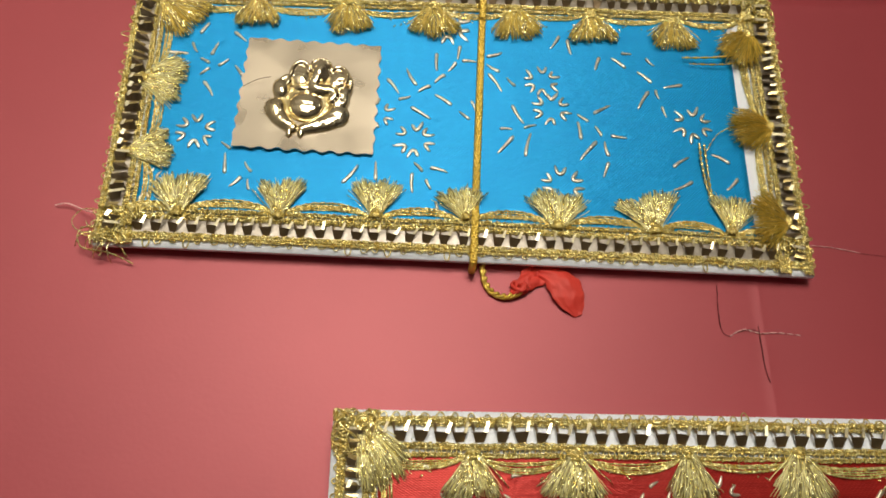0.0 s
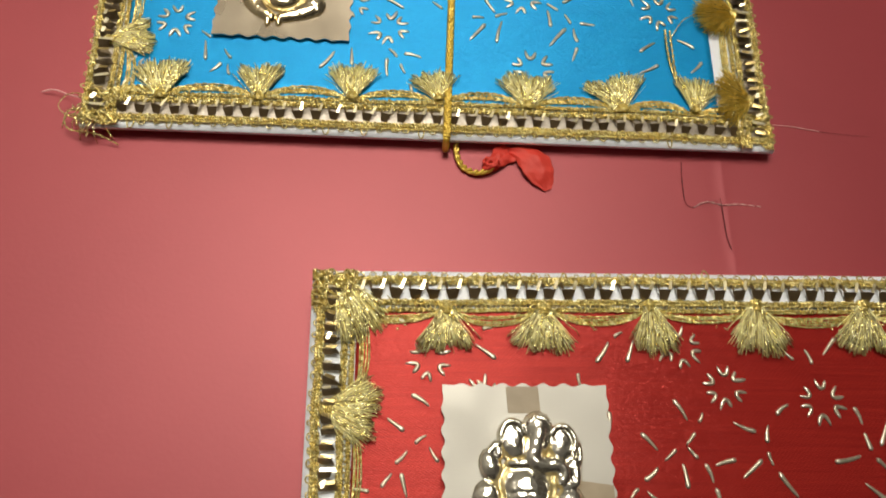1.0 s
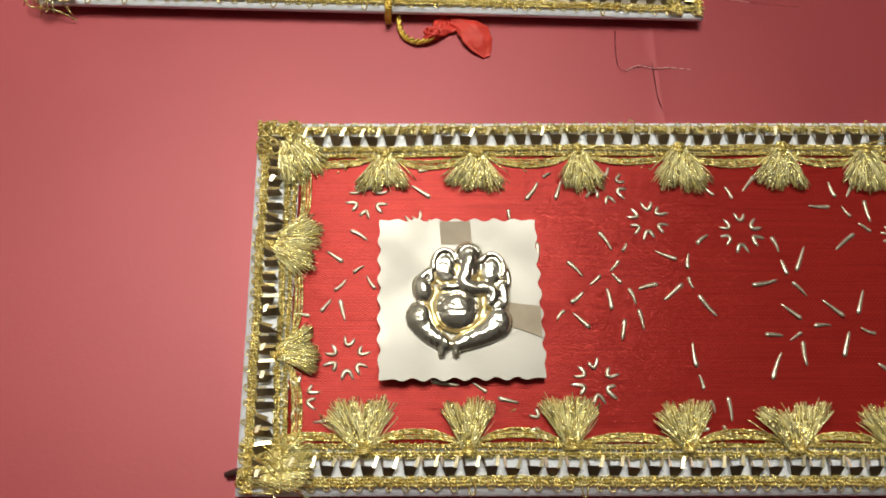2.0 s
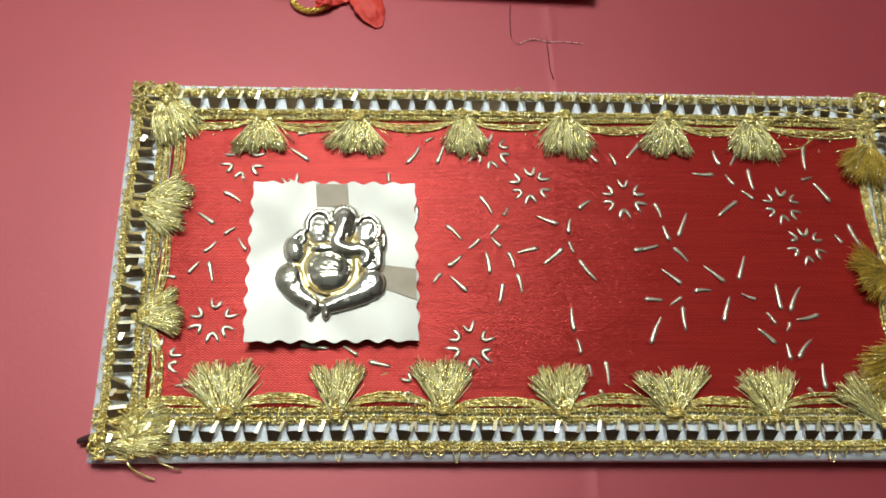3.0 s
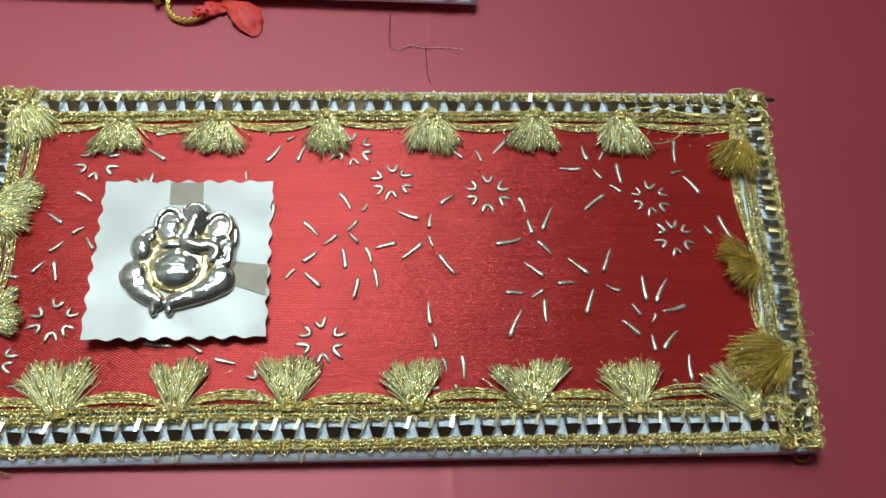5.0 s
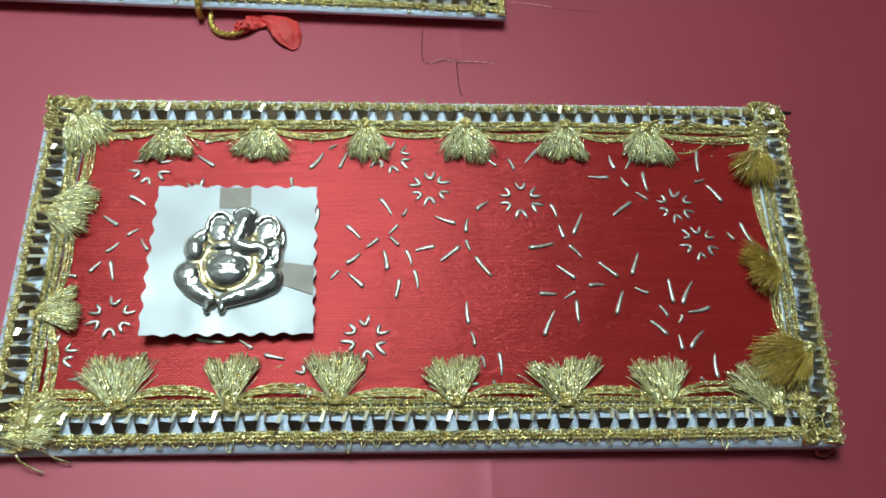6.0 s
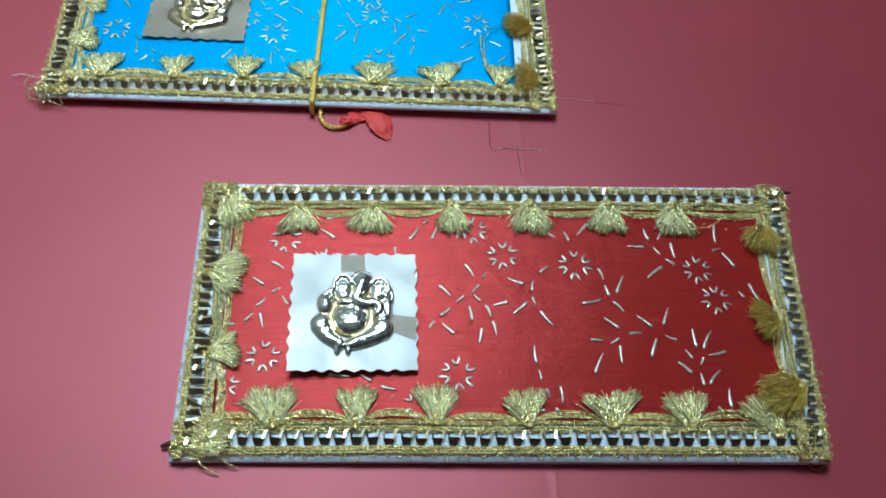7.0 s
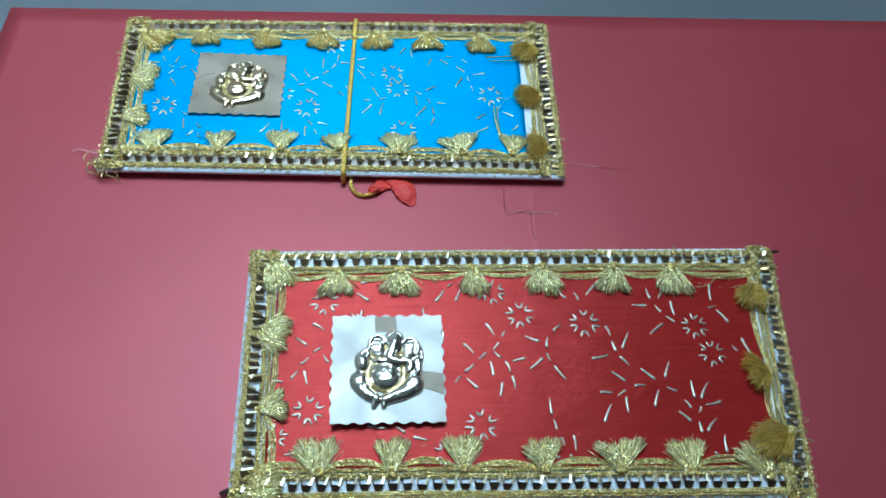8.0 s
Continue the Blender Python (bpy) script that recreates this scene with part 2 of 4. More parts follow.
class Shape:
    """Collects vertices and faces of one mesh, in millimetres."""

    def __init__(self):
        self.verts, self.faces = [], []

    def tube(self, points, radius, sides=4, taper=None, flat=1.0):
        """A tube along points; taper gives the radius factor at 0..1 along it."""
        base, n = len(self.verts), len(points)
        for i, p in enumerate(points):
            a, b = points[max(i - 1, 0)], points[min(i + 1, n - 1)]
            d = Vector(b) - Vector(a)
            d = d.normalized() if d.length > 1e-9 else Vector((1, 0, 0))
            side = d.cross(Vector((0, 0, 1)))
            side = side.normalized() if side.length > 1e-6 else Vector((1, 0, 0))
            up = side.cross(d)
            r = radius * (taper(i / (n - 1)) if taper else 1.0)
            for k in range(sides):
                w = 2 * math.pi * k / sides
                q = Vector(p) + side * (math.cos(w) * r) + up * (math.sin(w) * r * flat)
                self.verts.append(tuple(q))
        for i in range(n - 1):
            for k in range(sides):
                m = (k + 1) % sides
                self.faces.append((base + i * sides + k, base + i * sides + m, base + (i + 1) * sides + m, base + (i + 1) * sides + k))
        self.faces.append(tuple(base + k for k in reversed(range(sides))))
        self.faces.append(tuple(base + (n - 1) * sides + k for k in range(sides)))

    def grid(self, fn, nu, nv, flip=False):
        base = len(self.verts)
        for j in range(nv + 1):
            for i in range(nu + 1):
                self.verts.append(tuple(fn(i / nu, j / nv)))
        for j in range(nv):
            for i in range(nu):
                a = base + j * (nu + 1) + i
                f = (a, a + 1, a + nu + 2, a + nu + 1)
                self.faces.append(f[::-1] if flip else f)
        return base

    def mesh(self, name, mat, smooth=True):
        return mesh_from(name, self.verts, self.faces, mat, smooth)


def curve_points(points, steps=8):
    """A smooth line through a few points."""
    out = []
    for i in range(len(points) - 1):
        p0, p1 = Vector(points[max(i - 1, 0)]), Vector(points[i])
        p2, p3 = Vector(points[i + 1]), Vector(points[min(i + 2, len(points) - 1)])
        for s in range(steps):
            t = s / steps
            out.append(tuple(0.5 * (2 * p1 + (p2 - p0) * t + (2 * p0 - 5 * p1 + 4 * p2 - p3) * t * t + (3 * p1 - p0 - 3 * p2 + p3) * t ** 3)))
    out.append(tuple(points[-1]))
    return out


# ---- the room ----
ROOM = (-1.7, 1.9, -2.2, 2.4, 2.5)


def build_room():
    x0, x1, y0, y1, top = ROOM
    t = 0.12
    # south and east walls are unseen, kept dark to cut bounce and reflections
    for name, lo, hi, mat, label, cat in (
        ("floor", (x0 - t, y0 - t, -0.1), (x1 + t, y1 + t, -0.0012), FLOOR, "grey smooth floor beneath the red paper", "floor"),
        ("ceiling", (x0 - t, y0 - t, top), (x1 + t, y1 + t, top + 0.1), CEILING, "plain white painted ceiling over the room", "ceiling"),
        ("wall_north", (x0, y1, -0.001), (x1, y1 + t, top), WALL, "plain beige painted wall", "wall"),
        ("wall_south", (x0, y0 - t, -0.001), (x1, y0, top), DARK_WALL, "unseen dark brown wall added to cut bounce and reflections", "wall"),
        ("wall_west", (x0 - t, y0 - t, -0.001), (x0, y1 + t, top), WALL, "plain beige painted wall", "wall"),
        ("wall_east", (x1, y0 - t, -0.001), (x1 + t, y1 + t, top), DARK_WALL, "unseen dark brown wall added to cut bounce and reflections", "wall"),
    ):
        tagged(new(name, box(name, lo, hi, mat)), label, cat, kind="structure")
    # unseen fixtures added round the two lamps
    for name, at, half, words in (("pendant_light", LAMP_AT, 0.17, "added unseen square light hanging tilted above the paper"), ("ceiling_light", (FILL_LAMP_AT[0], FILL_LAMP_AT[1], FILL_LAMP_AT[2] + 0.13), 0.05, "added unseen small fill light on a short ceiling stem")):
        light = tagged(new(name), words, "light")
        light.location = at
        tilt = LAMP_TILT if name == "pendant_light" else 0.0
        part("housing", box("housing", (-half - 0.02, -half - 0.02, 0.012), (half + 0.02, half + 0.02, 0.06), METAL, 0.008), light, turn=(0, tilt, 0))
        part("diffuser", box("diffuser", (-half, -half, 0.004), (half, half, 0.009), LAMP_GLASS), light, turn=(0, tilt, 0), label="glowing white diffuser of the added light")
        stem = box("stem", (-0.006, -0.006, 0.05), (0.006, 0.006, top - at[2] - 0.001), METAL, 0.002)
        part("stem", stem, light)


build_room()

# ---- the red paper sheet ----
PAPER_CORNERS = ((-120, -330), (440, -325), (437, 232.6), (-118.5, 216.4))


def build_paper():
    (ax, ay), (bx, by), (cx, cy), (dx, dy) = PAPER_CORNERS
    shape = Shape()

    def top(u, v):
        x = (ax * (1 - u) + bx * u) * (1 - v) + (dx * (1 - u) + cx * u) * v
        y = (ay * (1 - u) + by * u) * (1 - v) + (dy * (1 - u) + cy * u) * v
        fold = 0.13 * math.exp(-abs(x - 104.5) / 1.1) - 0.1 * math.exp(-abs(x - 102) / 2.5)
        ripple = 0.12 * noise.noise((x * 0.02, y * 0.02, 3.0))
        return x, y, -0.15 + fold + ripple

    us = sorted({i / 70 for i in range(71)} | {(104.5 + 120 + d) / 560 for d in (-6, -4, -2.5, -1.2, -0.5, 0, 0.5, 1.2, 2.5, 4)})
    rows = 60
    for j in range(rows + 1):
        for u in us:
            shape.verts.append(top(u, j / rows))
    n = len(us)
    for j in range(rows):
        for i in range(n - 1):
            a = j * n + i
            shape.faces.append((a, a + 1, a + n + 1, a + n))
    upper = len(shape.verts)
    rim = list(range(n)) + [j * n + n - 1 for j in range(1, rows + 1)] + [rows * n + i for i in range(n - 2, -1, -1)] + [j * n for j in range(rows - 1, 0, -1)]
    for k in rim:
        x, y, z = shape.verts[k]
        shape.verts.append((x, y, -1.0))
    for i in range(len(rim)):
        m = (i + 1) % len(rim)
        shape.faces.append((rim[i], upper + i, upper + m, rim[m]))
    shape.faces.append(tuple(upper + i for i in reversed(range(len(rim)))))
    sheet = tagged(new("paper_sheet", shape.mesh("paper_sheet", PAPER)), "large glossy red chart paper lying on grey floor", "paper sheet")

    def dashes(name, pts, mat, radius, gap, seed, label):
        rng = random.Random(seed)
        line = curve_points([(x, y, 0.2) for x, y in pts], 14)
        s = Shape()
        i = 0
        while i < len(line) - 2:
            run = rng.randint(3, 7)
            piece = [(x + rng.uniform(-0.08, 0.08), y + rng.uniform(-0.08, 0.08), z) for x, y, z in line[i:i + run]]
            if len(piece) > 1:
                s.tube(piece, radius * rng.uniform(0.7, 1.2), 4, lambda t: 0.35 + 0.65 * math.sin(math.pi * min(max(t, 0.06), 0.94)), 0.6)
            i += run - 1 + (1 if rng.random() < gap else 0)
        part(name, s.mesh(name, mat), sheet, label=label)

    # creases of the glossy paper, their shade and glint given as dark and pale dashes
    dashes("crease_line", [(93.7, 121), (93.2, 114), (93.6, 108.6), (95.8, 107.4)], CREASE_SHADE, 0.14, 0.8, 1, "dark broken line painted as the shade of a paper crease")
    dashes("crease_line", [(103, 110.5), (103.1, 104), (103.3, 99), (104.0, 96)], CREASE_SHADE, 0.17, 0.45, 2, "dark broken line painted as the shade of a paper crease")
    dashes("crease_line", [(95.5, 107.6), (99, 109.3), (103.2, 108.6), (108, 108.9), (113.5, 108.4)], PINK_THREAD_AND_GLINT, 0.19, 0.6, 3, "raised paper crease with its glint painted pale")
    dashes("crease_line", [(97.5, 108.6), (101.5, 109.6), (103.4, 108.4), (105.6, 108.9)], CREASE_SHADE, 0.12, 0.8, 4, "dark broken line painted as the shade of a paper crease")
    dashes("crease_line", [(120.5, 133.6), (127, 133.2), (134, 132.0)], PINK_THREAD_AND_GLINT, 0.14, 0.2, 5, "raised paper crease with its glint painted pale")
    dashes("crease_line", [(134, 132.0), (141, 131.4), (149, 131.0)], CREASE_SHADE, 0.10, 0.2, 6, "dark broken line painted as the shade of a paper crease")


build_paper()


# ---- gift envelopes ----
class Cushion:
    """The outline and the height of an envelope's upper side, in millimetres."""

    def __init__(self, bl, br, tr, tl, front, back, bulge, right=0.0):
        self.corners, self.front, self.back, self.bulge, self.right = (bl, br, tr, tl), front, back, bulge, right

    def at(self, u, v):
        bl, br, tr, tl = self.corners
        return tuple((bl[k] * (1 - u) + br[k] * u) * (1 - v) + (tl[k] * (1 - u) + tr[k] * u) * v for k in range(2))

    def uv(self, x, y):
        bl, br, tr, tl = self.corners
        u = v = 0.5
        for _ in range(4):
            left, right = bl[0] * (1 - v) + tl[0] * v, br[0] * (1 - v) + tr[0] * v
            u = (x - left) / (right - left)
            low, high = bl[1] * (1 - u) + br[1] * u, tl[1] * (1 - u) + tr[1] * u
            v = (y - low) / (high - low)
        return u, v

    def height(self, x, y):
        u, v = self.uv(x, y)
        u, v = min(max(u, 0), 1), min(max(v, 0), 1)
        return self.front + (self.back - self.front) * v + self.right * u + self.bulge * math.sqrt(16 * u * (1 - u) * v * (1 - v))

    def side(self, k):
        """Start, direction, inward normal and length of edge k: front, right, back, left."""
        a, b = Vector(self.corners[k]), Vector(self.corners[(k + 1) % 4])
        d = (b - a).normalized()
        return a, d, Vector((-d.y, d.x)), (b - a).length


def body_mesh(c, lift):
    s = Shape()
    nu, nv = 72, 36
    s.grid(lambda u, v: (*c.at(u, v), c.height(*c.at(u, v))), nu, nv)

    def under(u, v):
        edge = 1 - min(1, 8 * min(u, 1 - u, v, 1 - v))
        return (*c.at(u, v), 0.15 + lift * edge)

    base = s.grid(under, nu, nv, flip=True)
    row = nu + 1
    rim = list(range(row)) + [j * row + nu for j in range(1, nv + 1)] + [nv * row + i for i in range(nu - 1, -1, -1)] + [j * row for j in range(nv - 1, 0, -1)]
    for i, k in enumerate(rim):
        m = rim[(i + 1) % len(rim)]
        s.faces.append((k, base + k, base + m, m))
    return s.mesh("body", BOARD)


def fabric_mesh(c, mat, inset):
    """The satin face, inset from the edges: front, right, back, left."""
    (bx, by), (rx, ry), (tx, ty), (lx, ly) = c.corners
    w, h = rx - bx, ty - ry
    u0, u1, v0, v1 = inset[3] / w, 1 - inset[1] / w, inset[0] / h, 1 - inset[2] / h
    s = Shape()

    def top(u, v):
        x, y = c.at(u0 + (u1 - u0) * u, v0 + (v1 - v0) * v)
        return x, y, c.height(x, y) + 0.35 + 0.1 * noise.noise((x * 0.09, y * 0.09, 1.0))

    nu, nv = 90, 45
    s.grid(top, nu, nv)
    base = s.grid(lambda u, v: (*top(u, v)[:2], top(u, v)[2] - 0.3), nu, nv, flip=True)
    row = nu + 1
    rim = list(range(row)) + [j * row + nu for j in range(1, nv + 1)] + [nv * row + i for i in range(nu - 1, -1, -1)] + [j * row for j in range(nv - 1, 0, -1)]
    for i, k in enumerate(rim):
        m = rim[(i + 1) % len(rim)]
        s.faces.append((k, base + k, base + m, m))
    me = s.mesh("fabric_face", mat)
    layer = me.uv_layers.new(name="weave")
    for loop in me.loops:
        co = me.vertices[loop.vertex_index].co
        layer.data[loop.index].uv = (co.x * 5, co.y * 5)
    return me


def lace_mesh(c, k, stops, seed, offset=0.0):
    """Braided lace along edge k: a narrow outer plait with picots, an open inner plait, and swags between the stops."""
    rng = random.Random(seed)
    a, d, n, length = c.side(k)
    s = Shape()
    phase = rng.uniform(0, 6)

    def place(t, inward, up):
        inward += 0.45 * noise.noise((t * 0.06 + phase, inward * 0.05, seed * 1.7)) + offset
        p = a + d * t + n * inward
        return p.x, p.y, c.height(p.x, p.y) + up

    spindle = lambda q: 0.45 + 0.75 * math.sin(math.pi * (0.08 + 0.84 * q))

    def stitch(t, inward, up, long, radius, slant):
        """One plump stitch of the plait, lying aslant."""
        ct, ci = 0.5 * long * math.cos(slant), 0.5 * long * math.sin(slant)
        dip = rng.uniform(-0.14, 0.14)
        s.tube([place(t + ct * q, inward + ci * q, up + 0.16 * (1 - q * q) + dip * q) for q in (-1.0, -0.4, 0.4, 1.0)], radius, 5, spindle)

    def row(inward, slant, up, step=0.66, long=0.98, radius=0.25, t0=0.4):
        t = t0
        while t < length - 0.4:
            if rng.random() > 0.03:
                stitch(t + rng.uniform(-0.1, 0.1), inward + rng.uniform(-0.13, 0.13), up + rng.uniform(-0.1, 0.16), long * rng.uniform(0.8, 1.2), radius * rng.uniform(0.75, 1.2), radians(slant + rng.uniform(-16, 16)))
            t += step

    row(2.0, 38, 0.55)
    row(2.65, -38, 0.75)
    row(3.3, 38, 0.6)
    row(3.75, 0, 0.4, 0.9, 0.9, 0.16)
    row(7.55, 0, 0.45, 0.8, 0.9, 0.18)
    row(8.0, -36, 0.7)
    row(8.65, 36, 0.7)
    row(9.75, -34, 0.65, 0.7, 0.95, 0.23)
    row(10.3, 34, 0.7, 0.7, 0.95, 0.23)
    row(9.2, 82, 0.45, 1.15, 1.3, 0.14)
    # picots: small loops along the outer rim, a few pulled long
    t = 1.5 + rng.uniform(0, 1.5)
    while t < length - 1.5:
        deep = rng.uniform(0.6, 1.15) if rng.random() > 0.05 else rng.uniform(1.6, 2.4)
        wide = rng.uniform(0.55, 0.9)
        s.tube([place(t + wide * math.cos(w), 1.75 - deep * math.sin(w), 0.5 + 0.15 * math.sin(w)) for w in [math.pi * i / 8 for i in range(9)]], 0.17, 5)
        t += rng.uniform(2.6, 4.2)
    # stray ends of lurex standing out of the plaits
    for _ in range(int(length / 4.5)):
        t, base = rng.uniform(3, length - 3), rng.choice((2.6, 2.6, 8.4, 9.9))
        lean, reach = rng.uniform(-1.6, 1.6), rng.uniform(-1.6, 1.6)
        s.tube([place(t + lean * q, base + reach * q, 0.7 + 0.9 * math.sin(2.3 * q)) for q in (0, 0.35, 0.7, 1.0)], 0.1, 4)
    # the close-worked ground of each plait
    above = len(s.faces)
    for middle, half in ((2.65, 0.8), (8.3, 0.55), (10.0, 0.45)):
        ground = [place(0.5 + 1.2 * i, middle, 0.42) for i in range(int((length - 1.0) / 1.2))]
        s.tube(ground, half, 8, lambda q: 1.0 + 0.12 * math.sin(q * length * 2.2), 0.3)
    ground_end = len(s.faces)
    stops = sorted(stops)
    spans = list(zip([-4.0] + stops, stops + [length + 4.0]))
    for t0, t1 in spans:
        lo, hi = max(t0 + 1.0, 6.0), min(t1 - 1.0, length - 6.0)
        if hi - lo < 4:
            continue
        deep = min(3.0, 0.16 * (hi - lo)) * rng.uniform(0.8, 1.15)
        for j in range(5):
            pts, m = [], max(14, int((hi - lo) / 0.3))
            stray = rng.uniform(-0.2, 0.2)
            for i in range(m + 1):
                q = i / m
                arc = (1 - abs(2 * q - 1) ** 2.4) * (deep + stray)
                pts.append(place(lo + (hi - lo) * q, 10.3 + arc * (0.40 + 0.15 * j) + 0.12 * noise.noise((i * 0.21, j * 3.1, seed)), 0.65 + 0.14 * math.sin(i * 0.9 + j) + 0.25 * noise.noise((i * 0.13, j * 5.7, seed + 9))))
            beads = (hi - lo) / 0.75
            s.tube(pts, 0.27 if j == 4 else 0.21, 5, lambda q: 1.0 + (0.45 if j in (2, 4) else 0.2) * math.sin(q * beads * 2 * math.pi))
    me = s.mesh("lace_border", GOLD_THREAD)
    me.materials.append(GROUND_GOLD)
    me.polygons.foreach_set("material_index", [1 if above <= f < ground_end else 0 for f in range(len(s.faces))])
    return me


def slab(s, quad, thick=0.09):
    """A thin four-cornered piece of ribbon."""
    b = len(s.verts)
    s.verts += [(x, y, z) for x, y, z in quad] + [(x, y, z - thick) for x, y, z in quad]
    s.faces += [(b, b + 1, b + 2, b + 3), (b + 7, b + 6, b + 5, b + 4), (b, b + 4, b + 5, b + 1), (b + 1, b + 5, b + 6, b + 2), (b + 2, b + 6, b + 7, b + 3), (b + 3, b + 7, b + 4, b)]


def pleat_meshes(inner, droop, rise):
    """A few shapes of one folded piece of foil ribbon: a broad fold facing outward and a strip behind it, both coloured
    as if in shade, and a bright slanting strip.
    """
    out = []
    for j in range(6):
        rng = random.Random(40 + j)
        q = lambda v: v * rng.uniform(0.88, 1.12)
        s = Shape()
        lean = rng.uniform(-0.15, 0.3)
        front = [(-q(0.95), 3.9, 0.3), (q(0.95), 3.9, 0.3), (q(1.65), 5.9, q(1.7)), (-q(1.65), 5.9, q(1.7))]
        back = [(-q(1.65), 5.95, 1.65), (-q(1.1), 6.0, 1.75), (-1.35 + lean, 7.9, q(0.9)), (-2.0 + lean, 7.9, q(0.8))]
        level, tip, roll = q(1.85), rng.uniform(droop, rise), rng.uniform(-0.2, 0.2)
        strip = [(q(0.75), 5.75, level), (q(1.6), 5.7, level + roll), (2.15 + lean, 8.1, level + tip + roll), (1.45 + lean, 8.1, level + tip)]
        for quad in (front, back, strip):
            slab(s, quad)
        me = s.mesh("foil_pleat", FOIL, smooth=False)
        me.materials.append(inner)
        # the outward fold and back strip get their shade as a darker colour
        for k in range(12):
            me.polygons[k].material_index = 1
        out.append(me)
    return out


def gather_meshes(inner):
    """Folds of foil ribbon gathered close together along the short sides: a face coloured as lit, a face coloured as
    shaded and a turned-over edge.
    """
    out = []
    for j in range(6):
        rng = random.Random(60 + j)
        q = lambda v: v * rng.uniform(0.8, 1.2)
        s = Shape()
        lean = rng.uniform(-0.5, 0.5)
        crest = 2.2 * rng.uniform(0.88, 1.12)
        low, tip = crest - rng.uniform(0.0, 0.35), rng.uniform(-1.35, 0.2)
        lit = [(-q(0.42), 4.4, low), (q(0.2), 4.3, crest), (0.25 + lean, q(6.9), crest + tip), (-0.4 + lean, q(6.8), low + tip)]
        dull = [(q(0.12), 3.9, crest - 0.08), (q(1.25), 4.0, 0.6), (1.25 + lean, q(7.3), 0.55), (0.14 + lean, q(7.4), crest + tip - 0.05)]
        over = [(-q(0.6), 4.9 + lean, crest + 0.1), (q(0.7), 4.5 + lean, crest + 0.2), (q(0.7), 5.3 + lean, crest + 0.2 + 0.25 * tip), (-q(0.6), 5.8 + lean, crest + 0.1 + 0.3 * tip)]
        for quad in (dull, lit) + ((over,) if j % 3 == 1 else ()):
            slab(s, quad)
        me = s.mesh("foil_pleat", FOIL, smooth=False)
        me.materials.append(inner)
        me.materials.append(FOIL_DIM)
        # light and shade by colour: dark on dull faces, dimmer gold on some lit ones
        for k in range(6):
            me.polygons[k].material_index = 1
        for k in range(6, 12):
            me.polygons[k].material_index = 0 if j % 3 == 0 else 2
        out.append(me)
    return out


def tassel_meshes(mat, count, up, first, fuzzy=False):
    """Fans of loose fibres, 11 mm long and 13 mm wide at the tip, opening along +x, in uneven tufts with gaps between them."""
    out = []
    for j in range(count):
        rng = random.Random(first + j)
        s = Shape()
        shiny = []
        tufts = rng.randint(8, 11)
        centres = [(-1 + 2 * (i + 0.5) / tufts + rng.uniform(-0.08, 0.08), rng.uniform(0.82, 1.04), rng.uniform(-0.5, 0.5)) for i in range(tufts)]
        if not fuzzy and j % 3 == 1:
            centres.pop(rng.randint(3, tufts - 3))
        number = 760 if fuzzy else 430
        for _ in range(number):
            middle, tall, bow = rng.choice(centres)
            side = middle + rng.gauss(0, 0.16 if fuzzy else 0.085)
            reach = 11 * (1 - 0.10 * side * side) * tall * (rng.uniform(0.45, 1.02) if fuzzy else rng.uniform(0.72, 1.03))
            if rng.random() < 0.07:
                reach *= rng.uniform(0.6, 1.15)
                side += rng.uniform(-0.3, 0.3)
            tip = up * rng.uniform(0.05, 1.0)
            bright = rng.random() < {TASSEL_GOLD: 0.42, TASSEL_BACKLIT: 0.28}.get(mat, 0.05)
            crimp = 0.26 if bright else 0.12
            curl = rng.gauss(0, 0.7)
            pts = []
            for i in range(7):
                q = i / 6
                fan = 0.14 + 0.86 * q ** 1.1
                pts.append((reach * q - 1.0 * (1 - q), side * 6.4 * fan + (curl + bow) * q * q * 0.7 + rng.uniform(-crimp, crimp) * (0.3 + q), 0.7 + (0.8 * math.sin(q * 2.4)) * rng.uniform(0.3, 1.1) + tip * q - 0.45 * q + rng.uniform(-crimp, crimp)))
            shiny.append(bright)
            s.tube(pts, rng.uniform(0.12, 0.19) if bright else rng.uniform(0.05, 0.085) if fuzzy else rng.uniform(0.07, 0.115), 3)
        # the packed inner fibres
        core = len(s.faces)
        ragged = [rng.uniform(0.62, 0.82) for _ in range(41)]
        body = lambda q, w: ((10.0 * q - 1.0 * (1 - q) - 0.9 * q * w * w) * ragged[min(40, int((w + 1) * 20))], w * 4.6 * (0.14 + 0.86 * q ** 1.15), 0.7 + 0.5 * math.sin(q * 2.4) + up * 0.4 * q - 0.5 * q - 0.5 * abs(w) ** 3 + 0.14 * math.sin(w * 31 + j))
        s.grid(lambda u, v: body(v, 2 * u - 1), 40, 8, flip=True)
        s.grid(lambda u, v: (*body(v, 2 * u - 1)[:2], 0.25), 40, 8, flip=False)
        core_faces = len(s.faces) - core
        me = s.mesh("tassel", mat)
        me.materials.append(LUREX)
        each = core // len(shiny)
        me.polygons.foreach_set("material_index", [1 if shiny[k // each] else 0 for k in range(core)] + [0] * core_faces)
        out.append(me)
    return out


def binding_mesh():
    """The knot of thread at a tassel's neck."""
    s = Shape()
    for j in range(6):
        x = -1.2 + 0.42 * j
        r = 1.15 + 0.35 * math.sin(j * 1.1)
        s.tube([(x + 0.12 * math.sin(3 * w), r * 1.15 * math.cos(w), 0.9 + 0.75 * math.sin(w)) for w in [2 * math.pi * i / 14 for i in range(15)]], 0.22, 4)
    return s.mesh("binding", GOLD_THREAD)


